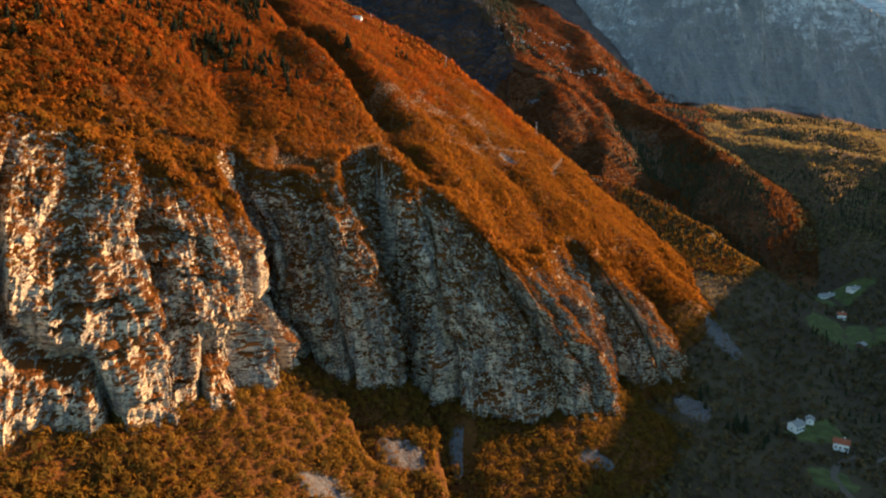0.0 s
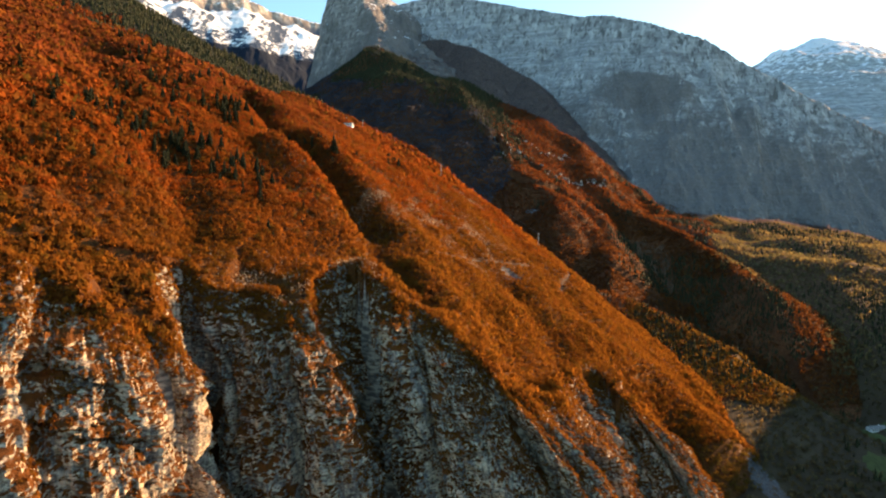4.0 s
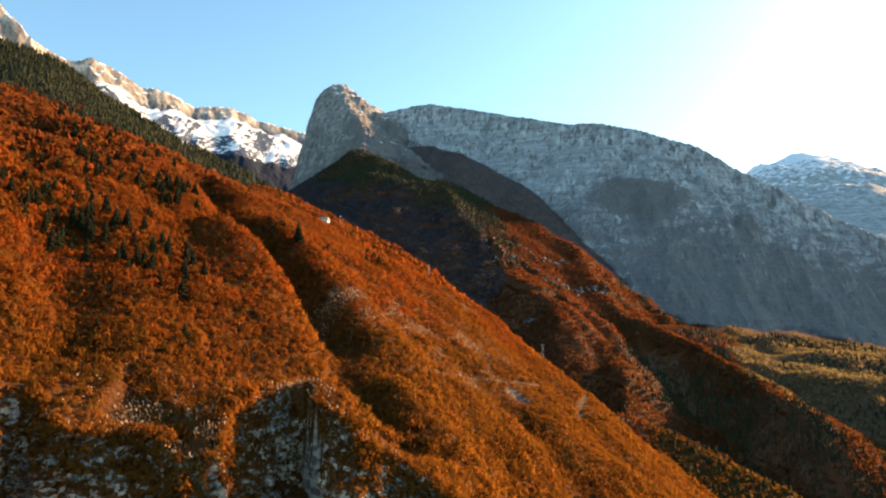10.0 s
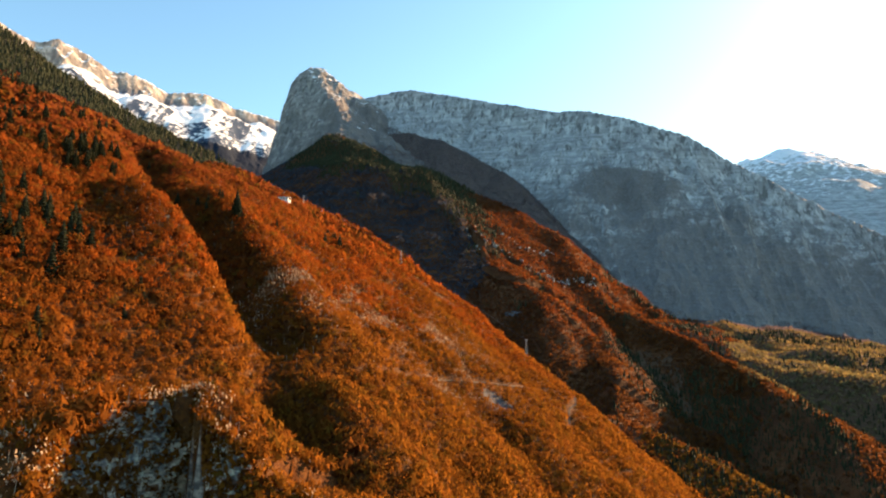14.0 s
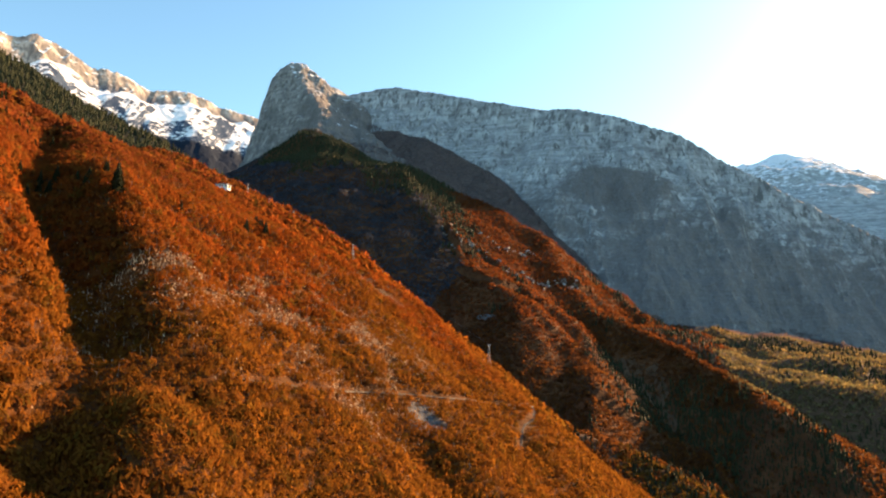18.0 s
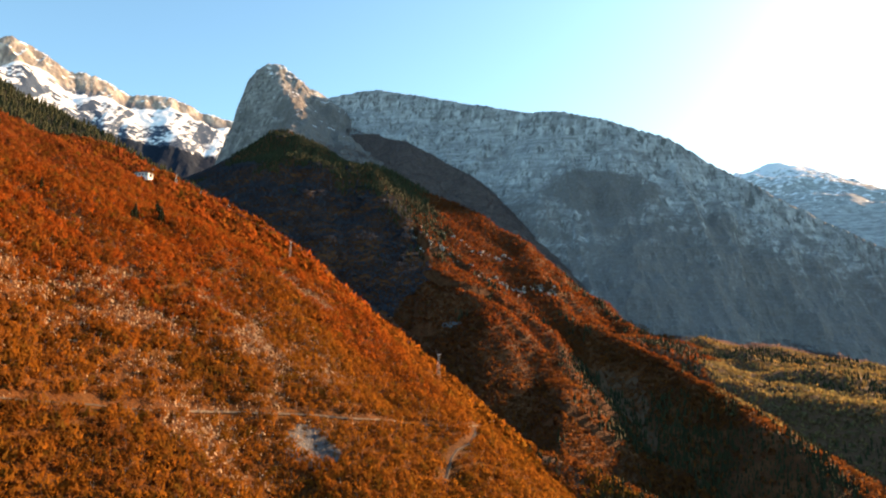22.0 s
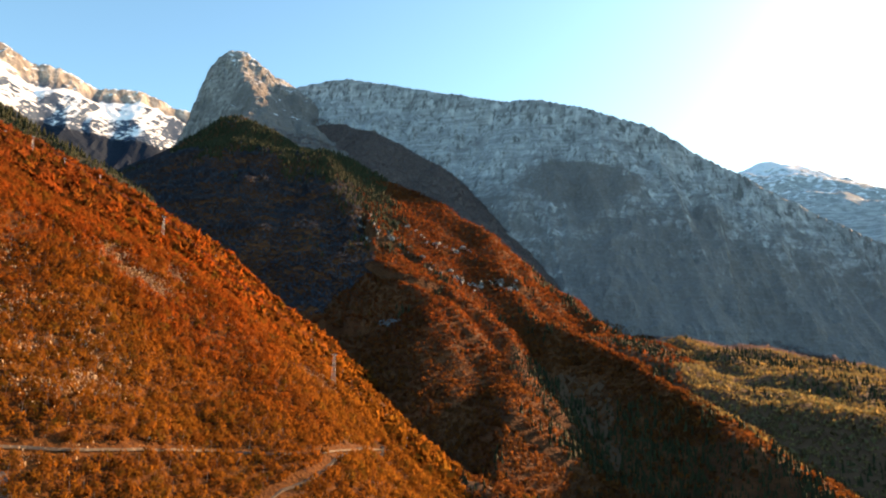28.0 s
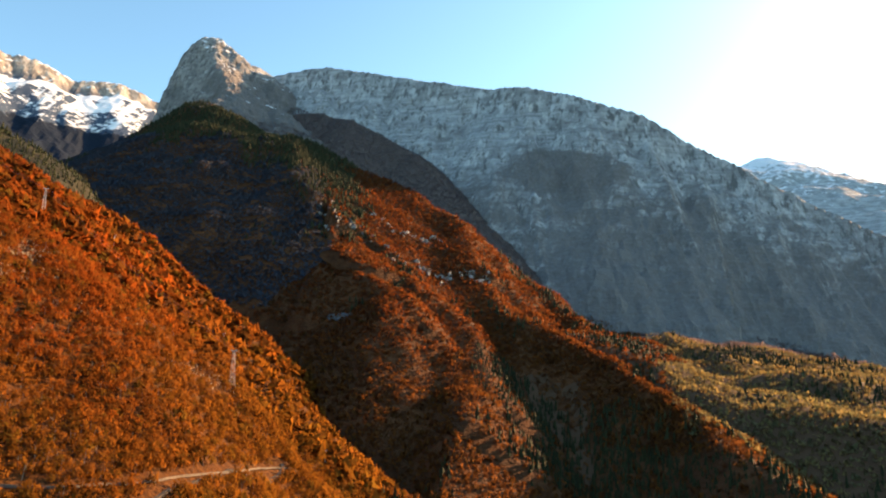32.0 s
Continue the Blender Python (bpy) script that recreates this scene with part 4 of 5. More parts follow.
# scrub on the ledges of the cliffs, thicker on ribs that face the sun
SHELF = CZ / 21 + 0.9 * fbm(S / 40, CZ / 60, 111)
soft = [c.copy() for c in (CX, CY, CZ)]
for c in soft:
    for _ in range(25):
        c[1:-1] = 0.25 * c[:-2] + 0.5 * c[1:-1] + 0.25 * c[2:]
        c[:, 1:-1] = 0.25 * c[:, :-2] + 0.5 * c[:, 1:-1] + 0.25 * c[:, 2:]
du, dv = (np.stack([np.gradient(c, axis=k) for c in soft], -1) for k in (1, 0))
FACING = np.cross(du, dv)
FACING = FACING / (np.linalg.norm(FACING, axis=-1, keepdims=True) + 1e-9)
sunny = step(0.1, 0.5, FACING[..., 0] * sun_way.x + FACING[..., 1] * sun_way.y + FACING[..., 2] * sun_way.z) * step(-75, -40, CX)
# extra scrub on right-hand faces and chute, partly to darken them like shade
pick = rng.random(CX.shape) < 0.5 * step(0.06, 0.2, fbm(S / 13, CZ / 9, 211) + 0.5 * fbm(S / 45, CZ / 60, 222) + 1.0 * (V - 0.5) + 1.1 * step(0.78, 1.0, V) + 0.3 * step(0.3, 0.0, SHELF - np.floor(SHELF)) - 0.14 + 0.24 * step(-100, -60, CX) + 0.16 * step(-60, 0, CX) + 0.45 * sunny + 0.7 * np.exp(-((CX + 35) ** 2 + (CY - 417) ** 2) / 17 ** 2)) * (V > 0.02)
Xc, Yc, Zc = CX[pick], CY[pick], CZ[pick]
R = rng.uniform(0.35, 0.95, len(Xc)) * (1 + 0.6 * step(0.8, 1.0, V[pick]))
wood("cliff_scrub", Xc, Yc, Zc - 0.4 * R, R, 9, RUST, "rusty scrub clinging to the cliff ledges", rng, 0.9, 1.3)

X, Y = spread(-1000, 60, 880, 1330, 5.2, rng)
Z = left_ridge(X, Y)
keep = Z > land(X, Y) - 1
X, Y, Z = X[keep], Y[keep], Z[keep]
dark = (0.8 * fbm(X / 90, Y / 60, 205) + 1.6 * step(960, 1050, Y + 40 * fbm(X / 60, Y / 60, 206)) - 0.75 + 0.7 * (rng.random(len(X)) - 0.5) > 0) | (X > -150)
R = rng.uniform(2.4, 4.2, len(X))
wood("ridge_wood", X[~dark], Y[~dark], (Z - 0.4 * R)[~dark], R[~dark], 18, RUST, "rust-coloured trees high on the ridge", rng, fine=1.3)
conifer_wood("ridge_conifers", X[dark], Y[dark], Z[dark] - 1, rng.uniform(7, 13, dark.sum()) * np.where(X[dark] > -190, 0.65, 1.0), "dark conifer wood along the ridge", rng)

X, Y = spread(-760, -400, 150, 1080, 6.5, rng)
Z = hillside(X, Y)
dark = (fbm(X / 110, Y / 60, 207) > 0.16) | (along(X, Y, BROW)[0] < 55 + 45 * fbm(X / 50, Y / 50, 217))
R = rng.uniform(2.4, 4.2, len(X))
wood("upper_wood", X[~dark], Y[~dark], (Z - 0.4 * R)[~dark], R[~dark], 12, RUST, "rust-coloured trees on the upper slope", rng, fine=1.5)
conifer_wood("upper_conifers", X[dark], Y[dark], Z[dark] - 1, rng.uniform(7, 13, dark.sum()), "dark conifers scattered through the upper wood", rng)

X, Y = spread(-380, 560, 740, 1720, 3.6, rng)
Z = spur(X, Y)
slope = np.hypot(spur(X + 3, Y) - Z, spur(X, Y + 3) - Z) / 3
keep = (Z > land(X, Y)) & (slope < 2.3) & (Z < 620) & (fbm(X / 40, Y / 40, 203) > -0.8)
X, Y, Z = X[keep], Y[keep], Z[keep]
from_crest, side, _ = along(X, Y, SPUR)
dark = (fbm(X / 70, Y / 70, 208) + 0.95 * step(170, 60, from_crest) * step(200, 110, X) * step(1300, 1380, Y) - 0.85 + 0.6 * rng.random(len(X)) > 0)
# dark conifers packed in here stand in for the hollow's deep shade
shut = (along(X, Y, SHADED)[0] < 31 + 20 * fbm(X / 30, Y / 30, 224)) & (rng.random(len(X)) < 0.8)
dark = dark | shut
# trees on the shaded flank, set apart for the darker blue-grey shade tone
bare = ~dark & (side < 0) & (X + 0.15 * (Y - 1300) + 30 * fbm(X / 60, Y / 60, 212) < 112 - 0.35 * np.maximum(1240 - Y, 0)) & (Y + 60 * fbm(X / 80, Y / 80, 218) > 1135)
red = ~dark & ~bare
R = rng.uniform(1.6, 2.7, len(X)) * (1 + 0.3 * fbm(X / 30, Y / 30, 219))
wood("spur_wood", X[red], Y[red], (Z - 0.55 * R)[red], R[red], 9, BEECH, "rust-coloured woods on the mountain spur", rng, fine=1.3, slim=0.7)
wood("shade_side_wood", X[bare], Y[bare], (Z - 0.55 * R)[bare], R[bare], 9, SHADE_TWIGS, "wood on the spur's shaded side, its shade put into a blue-grey colour", rng, fine=1.35, slim=0.75)
conifer_wood("spur_conifers", X[dark], Y[dark], Z[dark] - 1, rng.uniform(6, 11, dark.sum()) * np.where(shut[dark], 0.6, 1.0), "dark conifers high on the mountain spur", rng)

X, Y = spread(-150, 420, 1340, 2090, 4.6, rng)
Z = shoulder(X, Y)
keep = (Z > spur(X, Y)) & (Z > wall(X, Y)) & (Z > dome(X, Y)) & (Z > valley(X, Y))
X, Y, Z = X[keep], Y[keep], Z[keep]
Xd, Yd = spread(-250, 160, 1640, 2060, 4.6, rng)
Zd = dome(Xd, Yd)
keep = (Zd > spur(Xd, Yd) - 2) & (Zd >= shoulder(Xd, Yd)) & (Zd > wall(Xd, Yd)) & (Zd < 628 + 0.12 * Xd + 45 * fbm(Xd / 60, Yd / 60, 216))
X, Y, Z = np.append(X, Xd[keep]), np.append(Y, Yd[keep]), np.append(Z, Zd[keep])
R = rng.uniform(1.4, 2.4, len(X))
wood("shoulder_wood", X, Y, Z - 0.8 * R, R, 10, BROWN_TWIGS, "brown leafless wood on the shaded shoulder", rng, fine=1.2, slim=0.7)

X, Y = spread(-150, 1150, 60, 1500, 4.3, rng)
far_off = (Y > 780) | (rng.random(len(X)) < 0.6)
X, Y = X[far_off], Y[far_off]
Z = valley(X, Y)
high = np.maximum(spur(X, Y), wall(X, Y))
keep = (Z > high - 22) & (Z > hillside(X, Y)) & (fbm(X / 75, Y / 75, 204) > -0.8) & ~open_ground(X, Y)
X, Y, Z = X[keep], Y[keep], np.maximum(Z, high)[keep]
over = (wall(X, Y) > valley(X, Y) - 5) | (Y > 1330 + 60 * fbm(X / 60, Y / 60, 221) - 0.15 * (X - 500))
dark = fbm(X / 60, Y / 45, 209) - 0.6 * rng.random(len(X)) > 0.02 + 0.16 * step(900, 700, Y) + 0.5 * over
# more conifers above the gorge, partly in place of missing shade
dark = dark | ((((X - 315) / 95) ** 2 + ((Y - 825) / 95) ** 2 + 0.5 * fbm(X / 30, Y / 30, 223) < 1) & (rng.random(len(X)) < 0.75))
# the hollow's shade again, given by dark conifers
dark = dark | ((along(X, Y, SHADED)[0] < 31 + 20 * fbm(X / 30, Y / 30, 224)) & (rng.random(len(X)) < 0.8))
R = rng.uniform(1.6, 3.0, len(X)) * (1 + 0.35 * fbm(X / 45, Y / 45, 214))
red = ~dark & (X + 60 * fbm(X / 90, Y / 90, 213) < 400 + 0.25 * (Y - 900)) & (Y > 700)
brown = ~dark & ~red & over
gold = ~dark & ~red & ~brown
wood("fan_wood", X[red], Y[red], (Z - 0.5 * R)[red], R[red], 11, BEECH, "muted red woods below the mountain spur", rng, fine=1.15, slim=0.7)
Xm, Ym = spread(205, 420, 690, 930, 3.2, rng)
Zm = valley(Xm, Ym)
keep = (((Xm - 312) / 105) ** 2 + ((Ym - 810) / 115) ** 2 + 0.5 * fbm(Xm / 30, Ym / 30, 223) < 1) & (Zm > spur(Xm, Ym) - 4) & (Zm > hillside(Xm, Ym))
Xm, Ym, Zm = Xm[keep], Ym[keep], Zm[keep]
Rm = rng.uniform(1.4, 2.8, len(Xm))
wood("gorge_wood", Xm, Ym, Zm - 0.5 * Rm, Rm, 11, TALUS, "dull olive and brown wood above the gorge", rng, fine=1.2, slim=0.7)
wood("foot_wood", X[brown], Y[brown], (Z - 0.7 * R)[brown], R[brown], 9, BROWN_TWIGS, "brown leafless wood along the foot of the mountain wall", rng, fine=1.2, slim=0.7)
low = gold & (Y + 60 * fbm(X / 70, Y / 70, 225) < 790)
wood("valley_wood", X[gold & ~low], Y[gold & ~low], (Z - 0.6 * R)[gold & ~low], R[gold & ~low], 7, OLIVE, "olive and gold mixed woods on the valley floor", rng, fine=1.4, slim=0.7)
wood("gorge_floor_wood", X[low], Y[low], (Z - 0.5 * R)[low], R[low], 8, UMBER, "dark brown half-bare wood on the shaded valley floor", rng, fine=1.3, slim=0.7)
conifer_wood("valley_conifers", X[dark], Y[dark], Z[dark] - 2, rng.uniform(5, 11, dark.sum()), "dark conifers among the valley woods", rng)


# ---- things on the land ----
def part(name, bm, material, parent, label=""):
    """Links a bmesh as one mesh object under a thing or a part."""
    me = bpy.data.meshes.new(name)
    bm.to_mesh(me)
    bm.free()
    me.materials.append(material)
    ob = new(name, me)
    ob.parent = parent
    return tagged(ob, label)


def box(x0, x1, y0, y1, z0, z1, bevel=0.0, bm=None):
    bm = bm or bmesh.new()
    m = Matrix.Translation(((x0 + x1) / 2, (y0 + y1) / 2, (z0 + z1) / 2)) @ Matrix.Diagonal((x1 - x0, y1 - y0, z1 - z0, 1))
    made = bmesh.ops.create_cube(bm, size=1, matrix=m)["verts"]
    if bevel:
        bmesh.ops.bevel(bm, geom=list({e for v in made for e in v.link_edges}), offset=bevel, segments=1, affect="EDGES")
    return bm


def bar(p, q, r, bm=None, sides=6):
    """A thin round bar from p to q."""
    bm = bm or bmesh.new()
    p, q = Vector(p), Vector(q)
    m = Matrix.Translation((p + q) / 2) @ (q - p).to_track_quat("Z", "Y").to_matrix().to_4x4()
    bmesh.ops.create_cone(bm, cap_ends=True, segments=sides, radius1=r, radius2=r, depth=(q - p).length, matrix=m)
    return bm


def height_at(x, y, f=land):
    return float(f(np.array([float(x)]), np.array([float(y)]))[0])


def empty(name, m, label, category, group=""):
    ob = new(name)
    ob.matrix_world = m
    return tagged(ob, label, category, group)


# conifers that stand alone or in small groups
def conifer(rnd, label):
    """A conifer ten metres high: tapered trunk, ragged boughs in whorls."""
    tree = empty("conifer", Matrix(), label, "tree", "conifers on the hillside")
    bm = bmesh.new()
    bmesh.ops.create_cone(bm, cap_ends=True, segments=7, radius1=0.2, radius2=0.03, depth=9.6, matrix=Matrix.Translation((0, 0, 4.3)))
    part("trunk", bm, BARK, tree, "grey-brown tapering trunk")
    V, F = [], []
    for k in range(17):
        z = 0.9 + 8.6 * k / 17
        reach = 2.1 * (1 - (z / 10.6)) ** 0.8 * rnd.uniform(0.85, 1.12)
        n = 9 if k < 11 else 6
        turn = rnd.uniform(0, 6.28)
        for e in range(n):
            a = turn + 6.283 * e / n + rnd.uniform(-0.25, 0.25)
            r, w = reach * rnd.uniform(0.7, 1.15), reach * 0.34 + 0.1
            c, d = math.cos(a), math.sin(a)
            i = len(V)
            V += [(0.06 * c, 0.06 * d, z + 0.25), (0.55 * r * c - w * d, 0.55 * r * d + w * c, z - 0.12 * r), (r * c, r * d, z - 0.34 * r + rnd.uniform(-0.1, 0.15)), (0.55 * r * c + w * d, 0.55 * r * d - w * c, z - 0.14 * r), (0.5 * r * c, 0.5 * r * d, z - 0.42 * r - 0.25)]
            F += [(i, i + 1, i + 2), (i, i + 2, i + 3), (i + 1, i + 4, i + 2), (i + 4, i + 3, i + 2)]
    V += [(0, 0, 10.3), (0.14, 0.05, 9.2), (-0.1, 0.12, 9.2), (0, -0.14, 9.2)]
    i = len(V) - 4
    F += [(i, i + 1, i + 2), (i, i + 2, i + 3), (i, i + 3, i + 1)]
    crown = new("crown", mesh_of("crown", V, F, NEEDLES, False, np.full(len(V), rnd.uniform(0, 0.6))))
    crown.parent = tree
    tagged(crown, "dark green drooping boughs")
    return tree


rnd = random.Random(5)
patterns = [conifer(rnd, "tall dark green conifer among rusty autumn trees") for _ in range(4)]
STANDS = [  # x, y, how many, how far apart, height
    (-91, 640, 3, 3, 17), (-131, 640, 1, 1, 12), (-139, 674, 2, 4, 12), (-77, 694, 1, 1, 10), (-97, 461, 2, 3, 9), (-87, 491, 1, 1, 7), (-89, 507, 2, 3, 9), (-81, 489, 1, 1, 6),
    (-115, 660, 2, 4, 11), (-107, 665, 1, 1, 9), (-124, 505, 7, 12, 12), (-163, 512, 12, 15, 13), (-186, 512, 14, 18, 13), (-233, 528, 9, 18, 13), (-184, 652, 9, 20, 12), (-262, 421, 7, 16, 12),
    (-106, 657, 2, 4, 10), (-130, 450, 1, 1, 9), (-168, 632, 9, 16, 13), (-134, 660, 2, 4, 12), (-186, 442, 4, 12, 10), (-49, 733, 3, 3, 11), (-46, 757, 4, 6, 11), (-41, 747, 2, 3, 11), (-52, 774, 2, 5, 8), (-216, 363, 2, 5, 9),
    (-240, 640, 12, 24, 13), (-262, 710, 14, 30, 13), (-300, 800, 12, 34, 13), (-225, 770, 10, 22, 11), (-340, 900, 10, 30, 12), (-205, 560, 9, 16, 12), (-100, 900, 1, 1, 8), (-84, 925, 2, 6, 8), (-60, 935, 1, 1, 7), (60, 922, 1, 1, 7), (141, 738, 1, 1, 6), (-75, 800, 1, 1, 7), (209, 432, 4, 9, 14), (226, 420, 3, 7, 12), (200, 455, 3, 8, 11), (-35, 553, 1, 1, 7)]
first = True
for cx, cy, many, apart, tall in STANDS:
    for k in range(many if many < 6 else int(1.9 * many)):
        wide = apart * (1.0 if many < 6 else 1.7) * (many > 1)
        x, y = cx + rnd.gauss(0, 0.6) * wide, cy + rnd.gauss(0, 0.6) * wide
        s = tall / 10 * rnd.uniform(0.55, 1.05)
        copy_thing(patterns[rnd.randrange(4)], Matrix.Translation((x, y, height_at(x, y) - 0.3)) @ Matrix.Rotation(rnd.uniform(0, 6.28), 4, "Z") @ Matrix.Diagonal((s * rnd.uniform(1.25, 1.7), s * 1.45, s, 1)))
for k, tree in enumerate(patterns):
    tree.matrix_world = Matrix.Translation((-150 + 9 * k, 522, height_at(-150 + 9 * k, 522) - 0.3))

# the road that crosses the hillside and turns back on itself
ASPHALT = plain("road_surface", (0.11, 0.086, 0.066), 0.9, 0, 0.3, 1.5)
MORTAR = plain("road_wall_stone", (0.2, 0.155, 0.115), 0.9, 0, 0.35, 1.0)


def ribbon(line, gap):
    line = np.array(line, float)
    t = np.linspace(0, len(line) - 1, 2000)
    c = smooth_line(line, t)
    arc = np.concatenate([[0], np.cumsum(np.linalg.norm(np.diff(c, axis=0), axis=1))])
    s = np.arange(0, arc[-1], gap)
    c = np.stack([np.interp(s, arc, c[:, k]) for k in range(2)], 1)
    d = np.gradient(c, axis=0)
    d /= np.linalg.norm(d, axis=1, keepdims=True) + 1e-9
    return c, np.stack([-d[:, 1], d[:, 0]], 1)


def strip(name, line, offsets, lifts, material, label, category, base):
    """A band laid along a line: offsets to the side, lifts over the road's level."""
    c, side = ribbon(line, 2.0)
    z = base(c)
    rows = [np.stack([c[:, 0] + o * side[:, 0], c[:, 1] + o * side[:, 1], z + h], 1) for o, h in zip(offsets, lifts)]
    V = np.stack(rows, 1).reshape(-1, 3)
    return tagged(new(name, mesh_of(name, V, grid_faces(len(c), len(offsets)), material, False)), label, category, kind="structure")


def road_level(c):
    ground = land(c[:, 0], c[:, 1])
    z = ground + 0.4
    for _ in range(40):
        z[1:-1] = 0.25 * z[:-2] + 0.5 * z[1:-1] + 0.25 * z[2:]
    return np.clip(z, ground + 0.2, ground + 0.7)


def track_level(c):
    return TRACK[np.argmin(np.hypot(c[:, :1] - TRACK[:, 0], c[:, 1:] - TRACK[:, 1]), 1), 2] + 0.3


strip("road", ROAD, (-0.95, -0.7, 0.7, 0.95), (-3, 0, 0, -3), ASPHALT, "narrow pale mountain road across the slope", "road", road_level)
strip("footpath", TRACK[:, :2], (-0.4, -0.35, 0.35, 0.4), (-0.4, 0, 0, -0.4), ASPHALT, "narrow footpath contouring through the wood", "path", track_level)
strip("path_wall", TRACK[40:, :2], (-0.82, -0.8, -0.62, -0.6), (-0.3, 0.45, 0.45, -0.2), MORTAR, "low pale stone wall along the footpath", "wall", track_level)

# scree and meadow lie on the slope
GRASS = plain("meadow_grass", (0.085, 0.10, 0.03), 0.95, 0, 0.5, 6.0)


def spot(name, cx, cy, rx, ry, material, label, category, seed):
    a, r = np.meshgrid(np.linspace(0, 2 * np.pi, 97), np.linspace(0, 1, 12))
    edge = 1 + 0.5 * fbm(np.cos(a) * 1.5 + seed, np.sin(a) * 1.5, 300 + seed, 5)
    X, Y = cx + rx * r * edge * np.cos(a), cy + ry * r * edge * np.sin(a)
    Z = land(X, Y) + 0.5 - 1.2 * r ** 6 + 0.35 * fbm(X / 2.5, Y / 2.5, 301)
    return tagged(new(name, mesh_of(name, np.stack([X.ravel(), Y.ravel(), Z.ravel()], 1), grid_faces(12, 97), material, True)), label, category, kind="structure")


for k, (cx, cy, rx, ry) in enumerate(SCREES):
    spot("scree", cx, cy, rx, ry, SCREE, "pale loose scree on the steep slope", "scree", k)
for k, (cx, cy, rx, ry) in enumerate(MEADOWS):
    spot("meadow", cx, cy, rx, ry, GRASS, "dull green meadow on the valley floor", "meadow", 40 + k)

# far cones of scree below the mountain wall
for k, (cx, cy, rx, ry) in enumerate([(497, 1297, 16, 40), (470, 1340, 10, 30), (150, 1115, 12, 6)]):
    def over(X, Y):
        return np.maximum(np.maximum(land(X, Y), wall(X, Y)), spur(X, Y))
    a, r = np.meshgrid(np.linspace(0, 2 * np.pi, 37), np.linspace(0, 1, 9))
    edge = 1 + 0.5 * fbm(np.cos(a) * 1.6 + k, np.sin(a) * 1.6, 330 + k, 4)
    X, Y = cx + rx * r * edge * np.cos(a), cy + ry * r * edge * np.sin(a)
    Z = over(X, Y) + 2.5 - 3.5 * r ** 6
    tagged(new("scree_cone", mesh_of("scree_cone", np.stack([X.ravel(), Y.ravel(), Z.ravel()], 1), grid_faces(9, 37), SCREE, True)), "pale scree cone at the mountain's foot", "scree", kind="structure")


# rocks that break through the wood
def rock_mesh(seed):
    """A blocky, bedded boulder about a metre across."""
    r = random.Random(seed)
    bm = bmesh.new()
    bmesh.ops.create_icosphere(bm, subdivisions=2, radius=1)
    for _ in range(7):
        n = Vector((r.gauss(0, 1), r.gauss(0, 1), r.gauss(0, 0.8))).normalized()
        cut = r.uniform(0.5, 0.85)
        for v in bm.verts:
            over = v.co.dot(n) - cut
            if over > 0:
                v.co -= n * over
    for v in bm.verts:
        v.co = Vector((v.co.x * 1.15, v.co.y * 0.9, v.co.z * 1.05)) * (1 + 0.07 * r.uniform(-1, 1))
    me = bpy.data.meshes.new("rock")
    bm.to_mesh(me)
    bm.free()
    me.materials.append(STONE)
    return me


rocks = [rock_mesh(k) for k in range(8)]
hill = bpy.data.objects["near_hillside"]


def rock_place():
    """A place in the broken ground, mostly along its uneven ledges."""
    while True:
        cx, cy, wide, many = rnd.choices(BROKEN, [b[3] for b in BROKEN])[0]
        x, y = cx + rnd.gauss(0, 1.05) * wide, cy + rnd.gauss(0, 1.05) * wide
        if float(ledges(np.array([x]), np.array([y]))[0]) > rnd.uniform(-0.3, 0.25):
            return x, y


for k in range(120):
    x, y = rock_place()
    s = rnd.uniform(0.28, 0.6)
    ob = new("rock", rnd.choice(rocks))
    ob.parent = hill
    ob.matrix_world = Matrix.Translation((x, y, height_at(x, y) + 0.9)) @ Euler((rnd.uniform(-0.5, 0.5), rnd.uniform(-0.5, 0.5), rnd.uniform(0, 6.28))).to_matrix().to_4x4() @ Matrix.Diagonal((s * rnd.uniform(0.9, 2.2), s, s * rnd.uniform(0.6, 1.5), 1))

# pale bands of rock across the mountain spur
BAND_ROCK = limestone("band_limestone", 0.4, 1.2, (0.42, 0.385, 0.35), (0.17, 0.165, 0.16))
band_rocks = []
for me in rocks[:4]:
    me = me.copy()
    me.name = "crag"
    me.materials[0] = BAND_ROCK
    band_rocks.append(me)
mountain = bpy.data.objects["middle_spur"]
for line, many in (([(112, 1320), (120, 1258), (152, 1275), (196, 1236), (235, 1240), (275, 1252), (305, 1250)], 110), ([(150, 1345), (200, 1310), (245, 1312)], 24)):
    for k in range(many):
        f = rnd.random() * (len(line) - 1)
        (ax, ay), (bx, by) = line[int(f)], line[int(f) + 1]
        x, y = ax + (bx - ax) * (f % 1) + rnd.gauss(0, 6), ay + (by - ay) * (f % 1) + rnd.gauss(0, 6)
        s = rnd.uniform(1.0, 2.8)
        ob = new("crag", rnd.choice(band_rocks))
        ob.parent = mountain
        ob.matrix_world = Matrix.Translation((x, y, height_at(x, y, spur) + 1.0)) @ Euler((rnd.uniform(-0.4, 0.4), rnd.uniform(-0.4, 0.4), rnd.uniform(0, 6.28))).to_matrix().to_4x4() @ Matrix.Diagonal((s * rnd.uniform(1.0, 2.0), s * 0.9, s * rnd.uniform(0.8, 1.6), 1))

FLECK = plain("cream_limestone", (0.48, 0.32, 0.185), 0.9, 0, 0.35, 0.6)

